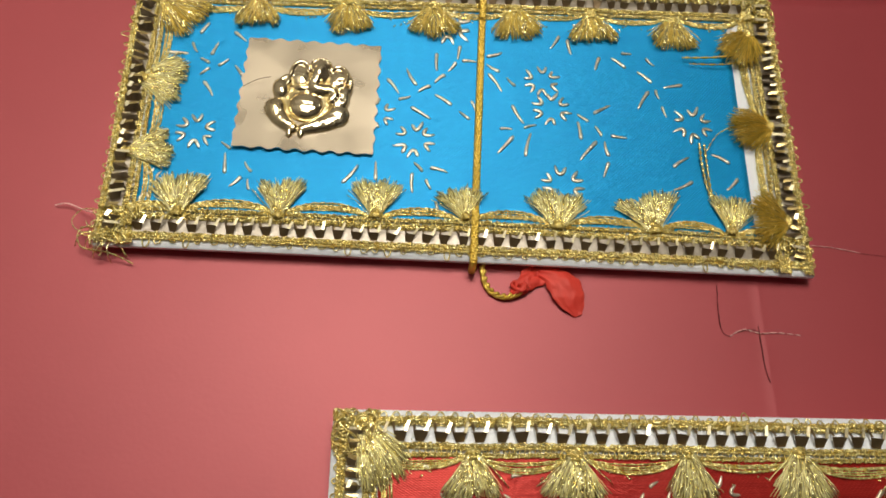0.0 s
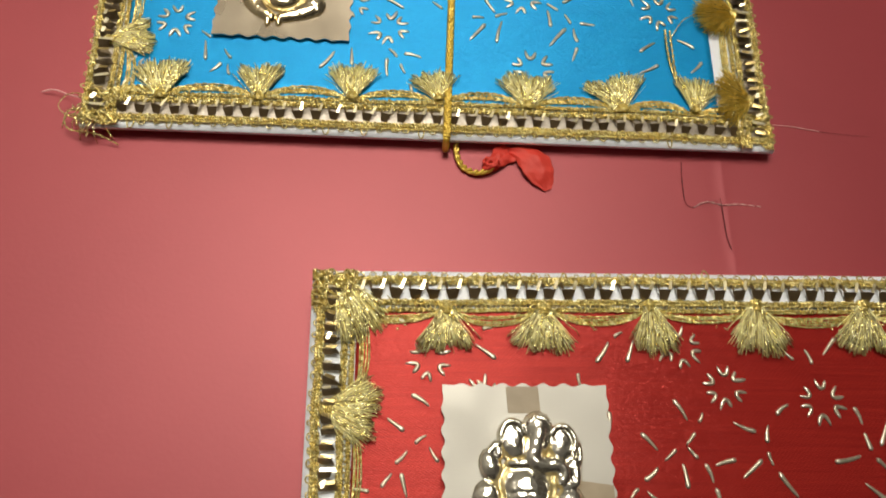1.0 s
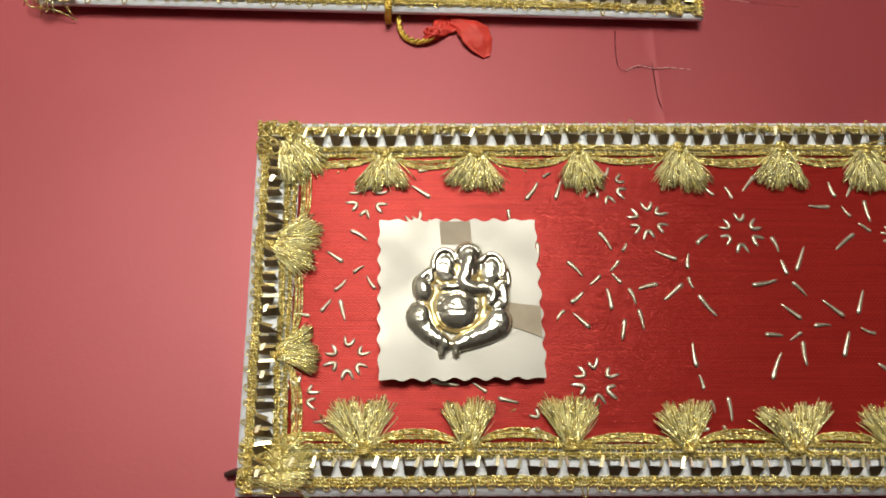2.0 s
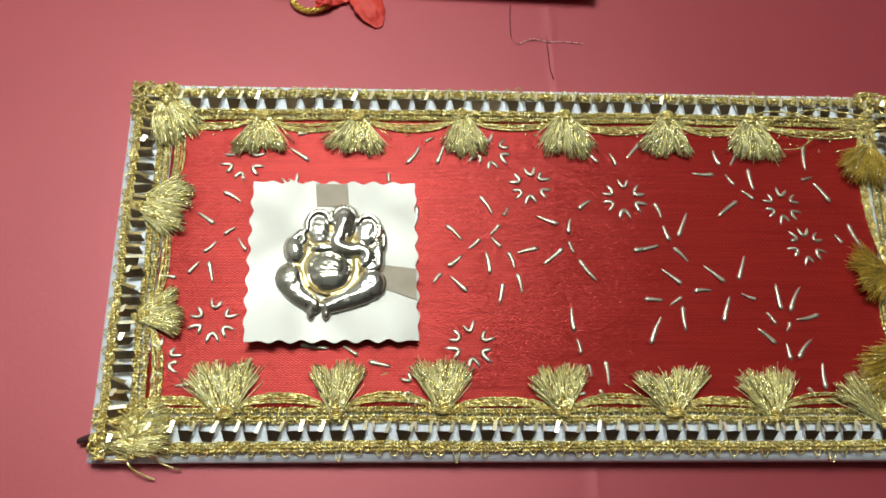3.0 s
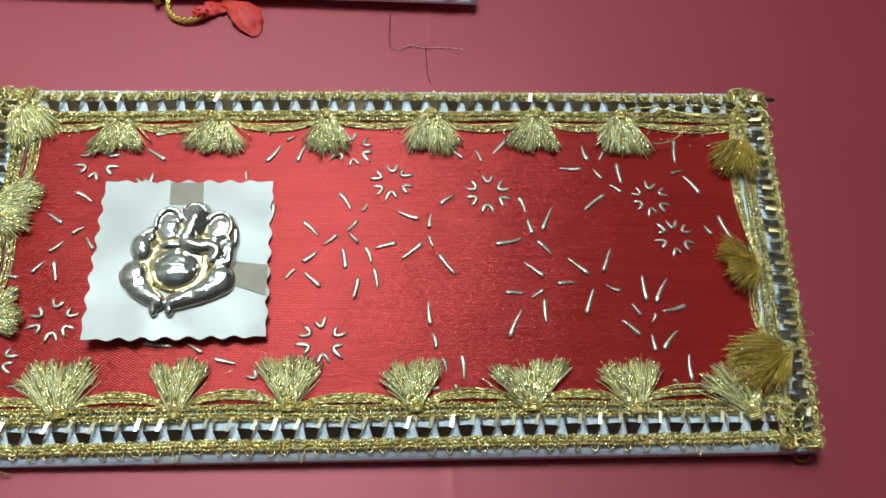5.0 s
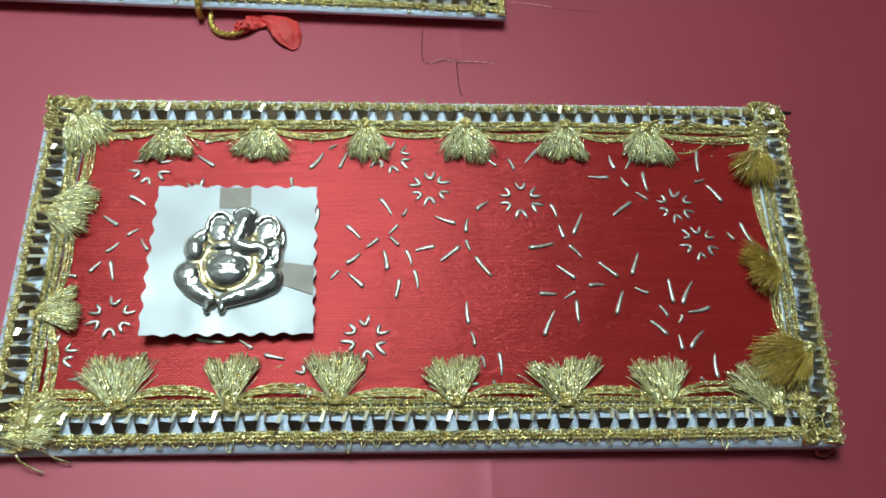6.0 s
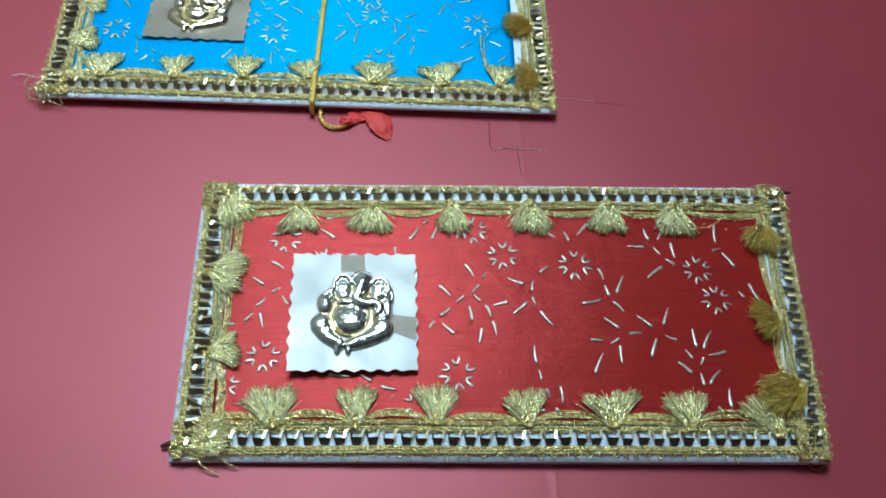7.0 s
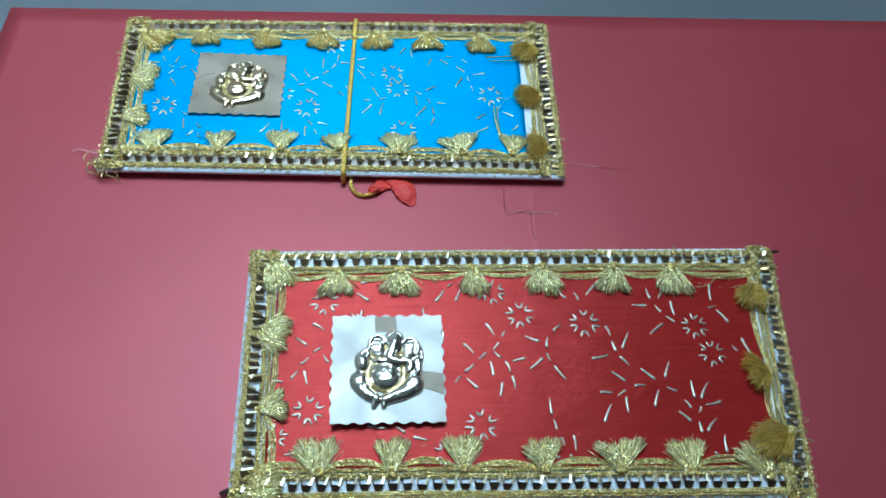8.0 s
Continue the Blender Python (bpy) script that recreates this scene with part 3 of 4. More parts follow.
def leaf_meshes():
    """Satin-stitched leaves 4 mm long: blunt rods, a little plumper towards one end."""
    out = []
    for j in range(6):
        rng = random.Random(90 + j)
        s = Shape()
        bend = rng.uniform(-0.22, 0.22)
        thin = rng.uniform(0.35, 0.8)
        pts = [(-2 + 4 * i / 12, bend * (1 - (2 * i / 12 - 1) ** 2), 0.1) for i in range(13)]
        s.tube(pts, 0.39, 7, lambda t: (thin + (1 - thin) * t) * min(1.0, 0.35 + 7 * t, 0.35 + 8 * (1 - t)) * (1 + 0.06 * math.sin(t * 40)), 0.8)
        out.append(s.mesh("leaf_stitch", STITCH))
    return out


def petal_meshes():
    """Small hooked loops of stitching, shaped like a U that opens towards +x."""
    out = []
    for j in range(5):
        rng = random.Random(120 + j)
        s = Shape()
        power, arm = rng.uniform(1.4, 2.2), rng.uniform(-0.35, 0.35)
        heavy = rng.uniform(-0.35, 0.35)
        pts = []
        for i in range(13):
            q = -1 + i / 6
            pts.append((-0.75 + 1.55 * abs(q) ** power * (1 + arm * q), 0.98 * math.copysign(abs(q) ** 0.85, q), 0.12))
        s.tube(pts, 0.35, 6, lambda t: min(1.0, 0.4 + 6 * t, 0.4 + 6 * (1 - t)) * (0.85 + heavy * (t - 0.5) + 0.25 * math.sin(math.pi * t)), 0.8)
        out.append(s.mesh("petal_stitch", STITCH))
    return out


PLEATS, HALF_SHADED_PLEATS = pleat_meshes(FOIL_SHADED, -0.95, -0.25), pleat_meshes(FOIL_HALF_SHADED, -0.25, 0.4)
GATHERS = gather_meshes(FOIL_TAUPE_SHADE)
TASSELS = tassel_meshes(TASSEL_GOLD, 7, 0.9, 70)
BACKLIT_TASSELS = tassel_meshes(TASSEL_BACKLIT, 4, 1.5, 170)
DARK_TASSELS = tassel_meshes(TASSEL_DARK, 3, 3.0, 270, True)
BINDING = binding_mesh()
LEAVES, PETALS = leaf_meshes(), petal_meshes()


def card_mesh(mat, wide, tall, curl):
    """A thin card with a wavy cut edge, its front edge bent a little."""
    s = Shape()
    n = 320
    ring = []
    waves = 8
    for side in range(4):
        for i in range(n // 4):
            q = i / (n // 4)
            amp = 0.40 * math.sin(2 * math.pi * (waves * q + 0.15)) * min(1, 6 * q, 6 * (1 - q))
            u, v = ((q, 0), (1, q), (1 - q, 1), (0, 1 - q))[side]
            x, y = (u - 0.5) * wide, (v - 0.5) * tall
            nx, ny = ((0, -1), (1, 0), (0, 1), (-1, 0))[side]
            ring.append((x + nx * amp, y + ny * amp))

    def z(x, y):
        q = max(0.0, 0.5 - y / tall - 0.55) / 0.45
        return curl * q * q + 0.25 * (2 * x / wide) ** 2 * 0.5

    levels = (1.0, 0.8, 0.55, 0.3, 0.1)
    for low in (0.0, -0.35):
        for f in levels:
            s.verts += [(x * f, y * f, z(x * f, y * f) + low) for x, y in ring]
    m = len(levels)
    for base, flip in ((0, False), (m * n, True)):
        for j in range(m - 1):
            for i in range(n):
                k = (i + 1) % n
                f = (base + j * n + i, base + j * n + k, base + (j + 1) * n + k, base + (j + 1) * n + i)
                s.faces.append(f[::-1] if flip else f)
        cap = tuple(base + (m - 1) * n + i for i in range(n))
        s.faces.append(cap[::-1] if flip else cap)
    rim = len(s.verts)
    s.verts += s.verts[:n] + s.verts[m * n:m * n + n]
    for i in range(n):
        k = (i + 1) % n
        s.faces.append((rim + i, rim + n + i, rim + n + k, rim + k))
    return s.mesh("card", mat)


def emblem_mesh(wide, tall, swing, mat):
    """A plump seated relief figure pressed in gilt metal, as one plain shape of smooth lumps."""
    lumps = []

    def lump(x, y, rx, ry, h, turn=0.0):
        lumps.append((x, y, rx, ry, h, math.cos(radians(turn)), math.sin(radians(turn))))

    def limb(points, r0, r1, h0, h1, steps=12):
        line = curve_points([(x, y, 0) for x, y in points], steps)
        for i, (x, y, _) in enumerate(line):
            q = i / (len(line) - 1)
            lump(x, y, r0 + (r1 - r0) * q, r0 + (r1 - r0) * q, h0 + (h1 - h0) * q)

    lump(0.47, 0.39, 0.215, 0.17, 0.36)
    lump(0.47, 0.44, 0.26, 0.2, 0.2)
    lump(0.42, 0.60, 0.14, 0.045, 0.26)
    limb([(0.10, 0.35), (0.17, 0.24), (0.34, 0.11)], 0.122, 0.06, 0.27, 0.20)
    limb([(0.87, 0.30), (0.74, 0.21), (0.46, 0.11)], 0.125, 0.06, 0.28, 0.20)
    limb([(0.31, 0.09), (0.305, 0.035)], 0.042, 0.036, 0.17, 0.13, 4)
    limb([(0.45, 0.08), (0.445, 0.035)], 0.042, 0.036, 0.17, 0.13, 4)
    lump(0.60, 0.89, 0.135, 0.12, 0.36)
    lump(0.60, 0.80, 0.12, 0.13, 0.33)
    limb([(0.60, 0.84), (0.56, 0.72), (0.54, 0.64), (0.62 + swing, 0.585), (0.76 + swing, 0.59), (0.83 + swing, 0.53), (0.80 + swing, 0.47)], 0.098, 0.058, 0.42, 0.31)
    lump(0.36, 0.78, 0.135, 0.16, 0.2, 12)
    lump(0.82, 0.76, 0.135, 0.15, 0.2, -18)
    for cx, cy, rx, ry in ((0.36, 0.80, 0.115, 0.135), (0.83, 0.77, 0.115, 0.125)):
        for i in range(20):
            w = (0.35 + 3.0 * i / 19) if cx < 0.5 else (-0.6 + 3.2 * i / 19)
            lump(cx + rx * math.cos(w), cy + ry * math.sin(w), 0.036, 0.034, 0.24)
    for i in range(16):
        w = -1.2 + 2.2 * i / 15
        lump(0.82 + 0.17 * math.cos(w), 0.68 + 0.2 * math.sin(w), 0.03, 0.03, 0.15)
    lump(0.14, 0.59, 0.10, 0.125, 0.27, 10)
    limb([(0.14, 0.70), (0.20, 0.74), (0.22, 0.68)], 0.04, 0.05, 0.2, 0.2, 5)
    lump(0.90, 0.55, 0.07, 0.10, 0.22)
    limb([(0.93, 0.60), (0.93, 0.46), (0.84, 0.42)], 0.06, 0.05, 0.22, 0.24, 6)
    for i in range(4):
        limb([(0.77, 0.44 + 0.035 * i), (0.88, 0.445 + 0.035 * i)], 0.02, 0.02, 0.29, 0.27, 4)
    for i in range(9):
        w = math.pi * (0.15 + 0.7 * i / 8)
        lump(0.60 + 0.125 * math.cos(w), 0.87 + 0.10 * math.sin(w), 0.022, 0.022, 0.36)
    nx, ny = 190, 215
    xs, ys = np.linspace(-0.06, 1.08, nx + 1), np.linspace(-0.05, 1.06, ny + 1)
    gx, gy = np.meshgrid(xs, ys)
    h = np.zeros_like(gx)
    solid = np.zeros_like(gx)
    for x, y, rx, ry, top, ca, sa in lumps:
        u = ((gx - x) * ca + (gy - y) * tall / wide * sa) / rx
        v = (-(gx - x) * sa * wide / tall + (gy - y) * ca) / ry
        r2 = u * u + v * v
        dome = np.where(r2 < 1, top * np.sqrt(np.clip(1 - r2, 0, 1)) ** 0.9, 0)
        h = np.maximum(h, dome)
        solid = np.maximum(solid, 1.12 - np.sqrt(r2))
    # the crease across the belly
    h = h - 0.035 * np.exp(-((gy - 0.375 + 0.25 * (gx - 0.47) ** 2) / 0.012) ** 2) * (np.abs(gx - 0.47) < 0.17)
    plate = solid > 0.0
    h = np.where(plate, np.maximum(h, 0.07), 0)
    for _ in range(3):
        p = np.pad(h, 1, mode="edge")
        h = (p[1:-1, 1:-1] * 2 + p[:-2, 1:-1] + p[2:, 1:-1] + p[1:-1, :-2] + p[1:-1, 2:]) / 6
    s = Shape()
    index = -np.ones(gx.shape, dtype=int)
    cells = plate[:-1, :-1] & plate[1:, :-1] & plate[:-1, 1:] & plate[1:, 1:]
    for j, i in zip(*np.nonzero(cells)):
        quad = []
        for jj, ii in ((j, i), (j, i + 1), (j + 1, i + 1), (j + 1, i)):
            if index[jj, ii] < 0:
                index[jj, ii] = len(s.verts)
                s.verts.append(((gx[jj, ii] - 0.5) * wide, (gy[jj, ii] - 0.5) * tall, float(h[jj, ii]) * 6.6 + 0.15 * noise.noise((gx[jj, ii] * 9, gy[jj, ii] * 10, 1.0)) + 0.09 * noise.noise((gx[jj, ii] * 21, gy[jj, ii] * 24, 4.0))))
            quad.append(int(index[jj, ii]))
        s.faces.append(tuple(quad))
    edges = {}
    for f in s.faces:
        for i in range(4):
            edges[(f[i], f[(i + 1) % 4])] = edges.get((f[(i + 1) % 4], f[i]), 0) + 1
    have = set(edges)
    low = {}
    for a, b in [e for e in have if (e[1], e[0]) not in have]:
        for v in (a, b):
            if v not in low:
                x, y, _ = s.verts[v]
                low[v] = len(s.verts)
                s.verts.append((x, y, -0.2))
        s.faces.append((b, a, low[a], low[b]))
    me = s.mesh("emblem", mat)
    me.materials.append(GILT_RECESS)
    for f in me.polygons:
        x, y, z = (sum(s.verts[v][k] for v in f.vertices) / len(f.vertices) for k in range(3))
        if z < 0.85 and (x / wide) ** 2 + (y / tall + 0.02) ** 2 < 0.13:
            f.material_index = 1
    return me


def build_envelope(c, label, fabric, fabric_label, inset, lift, leaves, flowers, tassels, dark, seed, group, shifts, ochre):
    """One money envelope: white card body, satin face, lace on four edges, tassels and stitched sprigs."""
    rng = random.Random(seed)
    root = thing("gift_envelope", (0, 0, 0), label, "gift envelope", group)
    part("body", body_mesh(c, lift), root, label="white card backing")
    part("fabric_face", fabric_mesh(c, fabric, inset), root, label=fabric_label)
    for k in range(4):
        a, d, n, length = c.side(k)
        stops = []
        for x, y, turn, long, wide in tassels:
            q = Vector((x, y)) - a
            if -2 < q.dot(n) < 16 and abs(math.cos(radians(turn)) * n.x + math.sin(radians(turn)) * n.y) > 0.6:
                stops.append(q.dot(d))
        lace = part("lace_border", lace_mesh(c, k, stops, seed + k, shifts[k]), root, label="braided gold lurex lace")
        if fabric is BLUE_SATIN:
            s = Shape()
            tape = lambda u, v: a + d * (4 + (length - 8) * u) + n * (3.6 + 4.2 * v + shifts[k])
            for low, flip in ((0.3, False), (0.1, True)):
                s.grid(lambda u, v: (lambda q: (q.x, q.y, c.height(q.x, q.y) + low + 0.25 * math.sin(u * length * 1.45) ** 2 * math.sin(math.pi * v)))(tape(u, v)), 160, 4, flip)
            part("ribbon", s.mesh("ribbon", RIBBON), lace, label="silvery taupe ribbon under the foil folds")
        ends = 8.0 if k in (0, 2) else 3.0
        count = int((length - 2 * ends + 2) / (4.4 if k in (0, 2) else 2.9))
        for i in range(count):
            t = ends + (length - 2 * ends) * (i + 0.5) / count + rng.uniform(-0.3, 0.3)
            p = a + d * t
            p = p + n * shifts[k]
            mid = p + n * 5.6
            z = c.height(mid.x, mid.y)
            slope = c.height(*(p + n * 7.6)) - c.height(*(p + n * 3.6))
            tilt = math.degrees(math.atan2(slope, 4.0))
            pl = part("foil_pleat", (GATHERS if k in (1, 3) else HALF_SHADED_PLEATS if k == 2 or fabric is BLUE_SATIN else PLEATS)[rng.randrange(6)], lace)
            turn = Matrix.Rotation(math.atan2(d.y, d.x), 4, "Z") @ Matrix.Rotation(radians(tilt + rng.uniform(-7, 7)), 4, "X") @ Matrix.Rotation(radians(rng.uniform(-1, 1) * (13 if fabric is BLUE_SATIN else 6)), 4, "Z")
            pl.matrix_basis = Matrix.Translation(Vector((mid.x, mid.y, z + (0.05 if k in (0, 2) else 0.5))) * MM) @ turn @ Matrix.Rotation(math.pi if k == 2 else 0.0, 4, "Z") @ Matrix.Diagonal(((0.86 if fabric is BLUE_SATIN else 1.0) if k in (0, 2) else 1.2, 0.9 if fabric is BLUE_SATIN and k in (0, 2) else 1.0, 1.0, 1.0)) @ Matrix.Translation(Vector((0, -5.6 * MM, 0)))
    for k in range(4):
        x, y = c.corners[k]
        mx, my = c.at(0.5, 0.5)
        sx, sy = math.copysign(1, mx - x), math.copysign(1, my - y)
        s = Shape()
        px, py, line = 5.0, 5.0, []
        for _ in range(100):
            px, py = px + rng.uniform(-3.2, 3.2), py + rng.uniform(-3.2, 3.2)
            px, py = min(max(px, 0.4), 9.6), min(max(py, 0.4), 9.6)
            line.append((x + sx * px, y + sy * py, c.height(x + sx * px, y + sy * py) + rng.uniform(0.6, 2.4)))
        s.tube(curve_points(line, 6), 0.24, 4)
        part("corner_knot", s.mesh("corner_knot", GOLD_THREAD), root, label="tangle of gold threads at the corner")
    for i, (x, y, turn, long, wide) in enumerate(tassels):
        murky = i in dark
        if abs(turn + 90) < 12:
            # the back row hangs from under the inner plait
            x, y, long, wide = x + 2.3 * math.cos(radians(turn)), y + 2.3 * math.sin(radians(turn)), long - 1.2, wide * 0.96
        # tassels listed in ochre take the fibre coloured as backlit
        data = DARK_TASSELS[i % 3] if murky else BACKLIT_TASSELS[i % 4] if i in ochre else TASSELS[(i * 3 + seed) % 7]
        r = radians(turn)
        tipx, tipy = x + long * math.cos(r), y + long * math.sin(r)
        rise = math.degrees(math.atan2(c.height(tipx, tipy) - c.height(x, y), long))
        t = part("tassel", data, root, (x, y, c.height(x, y) + 0.3), label="ochre fibre tassel standing up" if murky else "")
        t.rotation_euler = (Matrix.Rotation(r, 4, "Z") @ Matrix.Rotation(radians(-rise), 4, "Y")).to_euler()
        t.scale = (long / 11.0, wide / 14.0, 1.0)
        part("binding", BINDING, t)
    specks = Shape()
    a, d, n, length = c.side(2)
    for _ in range(58):
        q = a + d * rng.uniform(14, length - 14) + n * (12.6 + abs(rng.gauss(0, 1.6)))
        z = c.height(q.x, q.y) + 0.45
        w, r = rng.uniform(0, 3.1), rng.uniform(0.25, 0.55)
        specks.tube([(q.x - r * math.cos(w), q.y - r * math.sin(w), z), (q.x, q.y, z + 0.1), (q.x + r * math.cos(w), q.y + r * math.sin(w), z)], 0.2, 5, lambda e: 0.5 + math.sin(math.pi * (0.1 + 0.8 * e)) * 0.6)
    part("gold_specks", specks.mesh("gold_specks", LUREX), root, label="loose bright specks of gold lurex")
    for x, y, long, turn in leaves:
        stout = 1.0 if long < 3.6 else 1.25
        flip = 180 if rng.random() < 0.5 else 0
        part("leaf_stitch", LEAVES[rng.randrange(6)], root, (x, y, c.height(x, y) + 0.42), (0, 0, turn + flip), (long / 3.65, 1.22 * stout, 1.2))
    for x, y, radius, count, first in flowers:
        for i in range(count):
            w = first + 60 * i + rng.uniform(-8, 8)
            px, py = x + radius * 0.78 * math.cos(radians(w)), y + radius * 0.78 * math.sin(radians(w))
            size = radius / 3.9 * rng.uniform(0.9, 1.08)
            part("petal_stitch", PETALS[rng.randrange(5)], root, (px, py, c.height(px, py) + 0.42), (0, 0, w + rng.uniform(-12, 12)), (size, size, 1.0))
    return root


def add_card(root, c, x, y, wide, tall, turn, lift, card_mat, card_label, swing, size, curl, nose):
    z = c.height(x, y) + lift
    slope = math.degrees(math.atan2(c.height(x, y + 12) - c.height(x, y - 12), 24)) - nose
    card = part("card", card_mesh(card_mat, wide, tall, curl), root, (x, y, z), (slope, 0, turn), label=card_label)
    part("emblem", emblem_mesh(size[0], size[1], swing, EMBLEM_GOLD if card_mat is RED_CARD else EMBLEM_YELLOW), card, (size[2], size[3], 0.35), label="polished gilt seated relief emblem")
    return card


RED_LEAVES_A = [(17.8, 12.1, 3.2, 14), (44.6, 19.8, 5.6, -8), (12.6, 35.2, 3.2, -6), (21.6, 36.3, 4.7, -75), (17.9, 37.3, 3.3, 52), (20.9, 42.1, 3.4, 46), (27.9, 42.7, 3.4, -57), (25.0, 45.8, 2.8, 36), (19.5, 48.9, 4.2, -35), (24.8, 54.1, 4.3, -32), (39.2, 65.2, 5.1, -35), (39.7, 70.5, 2.1, 6), (19.9, 72.0, 2.5, -3), (58.3, 16.0, 4.3, -13), (52.1, 18.8, 3.5, -34), (84.8, 31.6, 4.6, -102), (75.4, 33.7, 4.7, -44), (89.0, 33.9, 4.5, -81), (70.8, 34.9, 2.8, 51), (82.1, 38.7, 4.8, -82)]
RED_LEAVES_B = [(74.7, 39.1, 3.8, 40), (87.4, 39.3, 3.9, -71), (91.3, 41.6, 4.5, 15), (79.2, 43.1, 3.4, 42), (84.2, 43.6, 2.9, -49), (74.7, 45.8, 4.6, -47), (84.0, 46.6, 3.2, 50), (66.0, 49.7, 4.8, -96), (86.6, 51.2, 2.2, 62), (82.2, 52.7, 4.9, -59), (60.0, 59.3, 2.4, -83), (79.3, 64.6, 2.3, 51), (65.6, 65.5, 5.2, 56), (72.0, 65.8, 4.9, 70), (69.5, 69.6, 2.2, 33), (106.0, 9.4, 2.4, -56), (100.8, 9.8, 2.5, 0), (107.1, 14.0, 4.9, -88), (103.3, 14.5, 2.7, -77), (101.3, 19.8, 3.2, -79)]
RED_LEAVES_C = [(119.1, 23.6, 6.8, 63), (100.5, 25.9, 5.2, -88), (125.8, 26.2, 5.3, -91), (135.9, 28.4, 5.9, 68), (124.3, 30.1, 3.3, 33), (119.2, 30.4, 3.8, -3), (141.5, 31.5, 3.3, -24), (130.9, 32.6, 3.7, 3), (124.0, 35.9, 5.1, -40), (134.1, 36.7, 5.5, -42), (104.7, 37.2, 5.7, -55), (140.9, 38.3, 5.9, 67), (97.1, 40.4, 5.7, 40), (126.8, 41.2, 4.2, -50), (101.4, 42.6, 2.8, -73), (118.8, 42.8, 5.8, 12), (124.0, 46.5, 3.6, -76), (101.4, 47.9, 3.6, 79), (128.2, 48.7, 6.3, 64), (96.3, 49.3, 4.9, -22)]
RED_LEAVES_D = [(122.6, 52.1, 3.8, -72), (139.9, 53.0, 6.2, 38), (105.4, 53.2, 3.6, 37), (141.6, 60.8, 3.1, -58), (135.1, 62.1, 4.9, -2), (113.2, 65.3, 3.3, -69), (108.4, 65.9, 3.4, -47), (139.2, 66.6, 4.0, -77), (143.7, 66.6, 4.5, 56), (118.6, 67.9, 5.2, 49), (152.8, 9.9, 2.2, -56), (156.4, 13.6, 5.7, -95), (148.9, 18.9, 3.6, -86), (152.9, 19.5, 5.4, 48), (144.3, 22.3, 4.6, -45), (149.7, 24.5, 2.3, 61), (146.0, 26.4, 3.1, -59), (154.7, 26.8, 5.3, 13), (152.6, 31.0, 6.4, 59), (148.6, 31.5, 5.8, -89)]
RED_LEAVES_E = [(166.2, 46.1, 2.4, -57), (170.7, 46.8, 6.4, -71), (145.3, 56.7, 3.3, -40), (164.3, 58.1, 5.5, -58), (146.9, 61.0, 5.3, -86), (161.3, 61.7, 2.9, 18), (161.9, 67.5, 6.4, -98)]
BLUE_LEAVES_A = [(-40.8, 169.5, 5.0, -57), (-42.5, 175.2, 3.0, 46), (-42.9, 178.7, 2.8, -29), (-50.5, 180.9, 5.2, -1), (-40.8, 183.0, 4.3, 73), (-46.2, 183.1, 3.4, -63), (-44.5, 189.9, 4.1, 64), (-26.6, 141.0, 3.0, -78), (-30.1, 141.6, 3.7, 48), (-1.3, 145.5, 6.1, 56), (-27.3, 146.1, 3.3, -55), (-33.3, 146.9, 5.7, -84), (-33.7, 152.1, 3.1, -38), (-33.4, 176.0, 3.9, -52), (-37.9, 178.5, 3.3, 43), (-34.4, 187.6, 4.4, -41), (21.2, 137.6, 2.4, -78), (18.9, 143.6, 3.0, -65), (14.8, 143.8, 5.3, -88), (5.2, 146.8, 5.2, -87)]
BLUE_LEAVES_B = [(21.5, 147.9, 4.4, -14), (16.1, 148.5, 3.2, -48), (39.1, 156.8, 6.5, 52), (39.3, 161.7, 3.1, 0), (28.0, 165.3, 3.4, -40), (16.2, 165.4, 5.8, -33), (30.4, 168.5, 3.2, -70), (11.7, 170.0, 3.2, 20), (22.2, 170.0, 5.1, -34), (17.0, 173.3, 3.7, 34), (8.4, 173.6, 5.3, -54), (36.4, 176.7, 6.4, -58), (21.2, 177.0, 3.7, 46), (13.4, 177.1, 5.6, -62), (24.4, 181.3, 3.7, 57), (35.9, 181.7, 3.9, -32), (20.2, 182.7, 5.5, 91), (29.3, 183.5, 3.8, -2), (26.3, 186.3, 4.4, 82), (36.3, 186.4, 4.3, 20)]
BLUE_LEAVES_C = [(65.8, 150.7, 4.6, 71), (61.4, 156.3, 7.2, 52), (45.2, 157.2, 6.9, 77), (66.4, 157.2, 4.2, -79), (70.0, 161.2, 4.0, -6), (59.2, 162.5, 5.2, -83), (64.4, 162.7, 3.3, -62), (45.8, 162.9, 3.4, 19), (42.6, 166.7, 6.0, -62), (60.4, 166.7, 3.5, -35), (65.8, 169.9, 5.2, 32), (77.8, 173.8, 6.6, 61), (40.9, 177.4, 3.3, -49), (78.7, 181.6, 4.9, -42), (65.6, 185.4, 4.5, 72), (71.6, 186.1, 4.8, -40), (74.2, 189.7, 2.8, 0), (57.8, 190.7, 4.9, -81), (53.6, 192.1, 5.2, 60), (86.1, 147.1, 5.8, 28)]
BLUE_LEAVES_D = [(99.6, 148.4, 4.7, 47), (86.4, 154.3, 5.2, 36), (97.4, 156.0, 4.9, -29), (83.3, 170.2, 3.4, -74), (82.0, 176.0, 2.9, -76), (86.6, 179.1, 5.3, 13), (80.9, 187.1, 3.1, -47)]
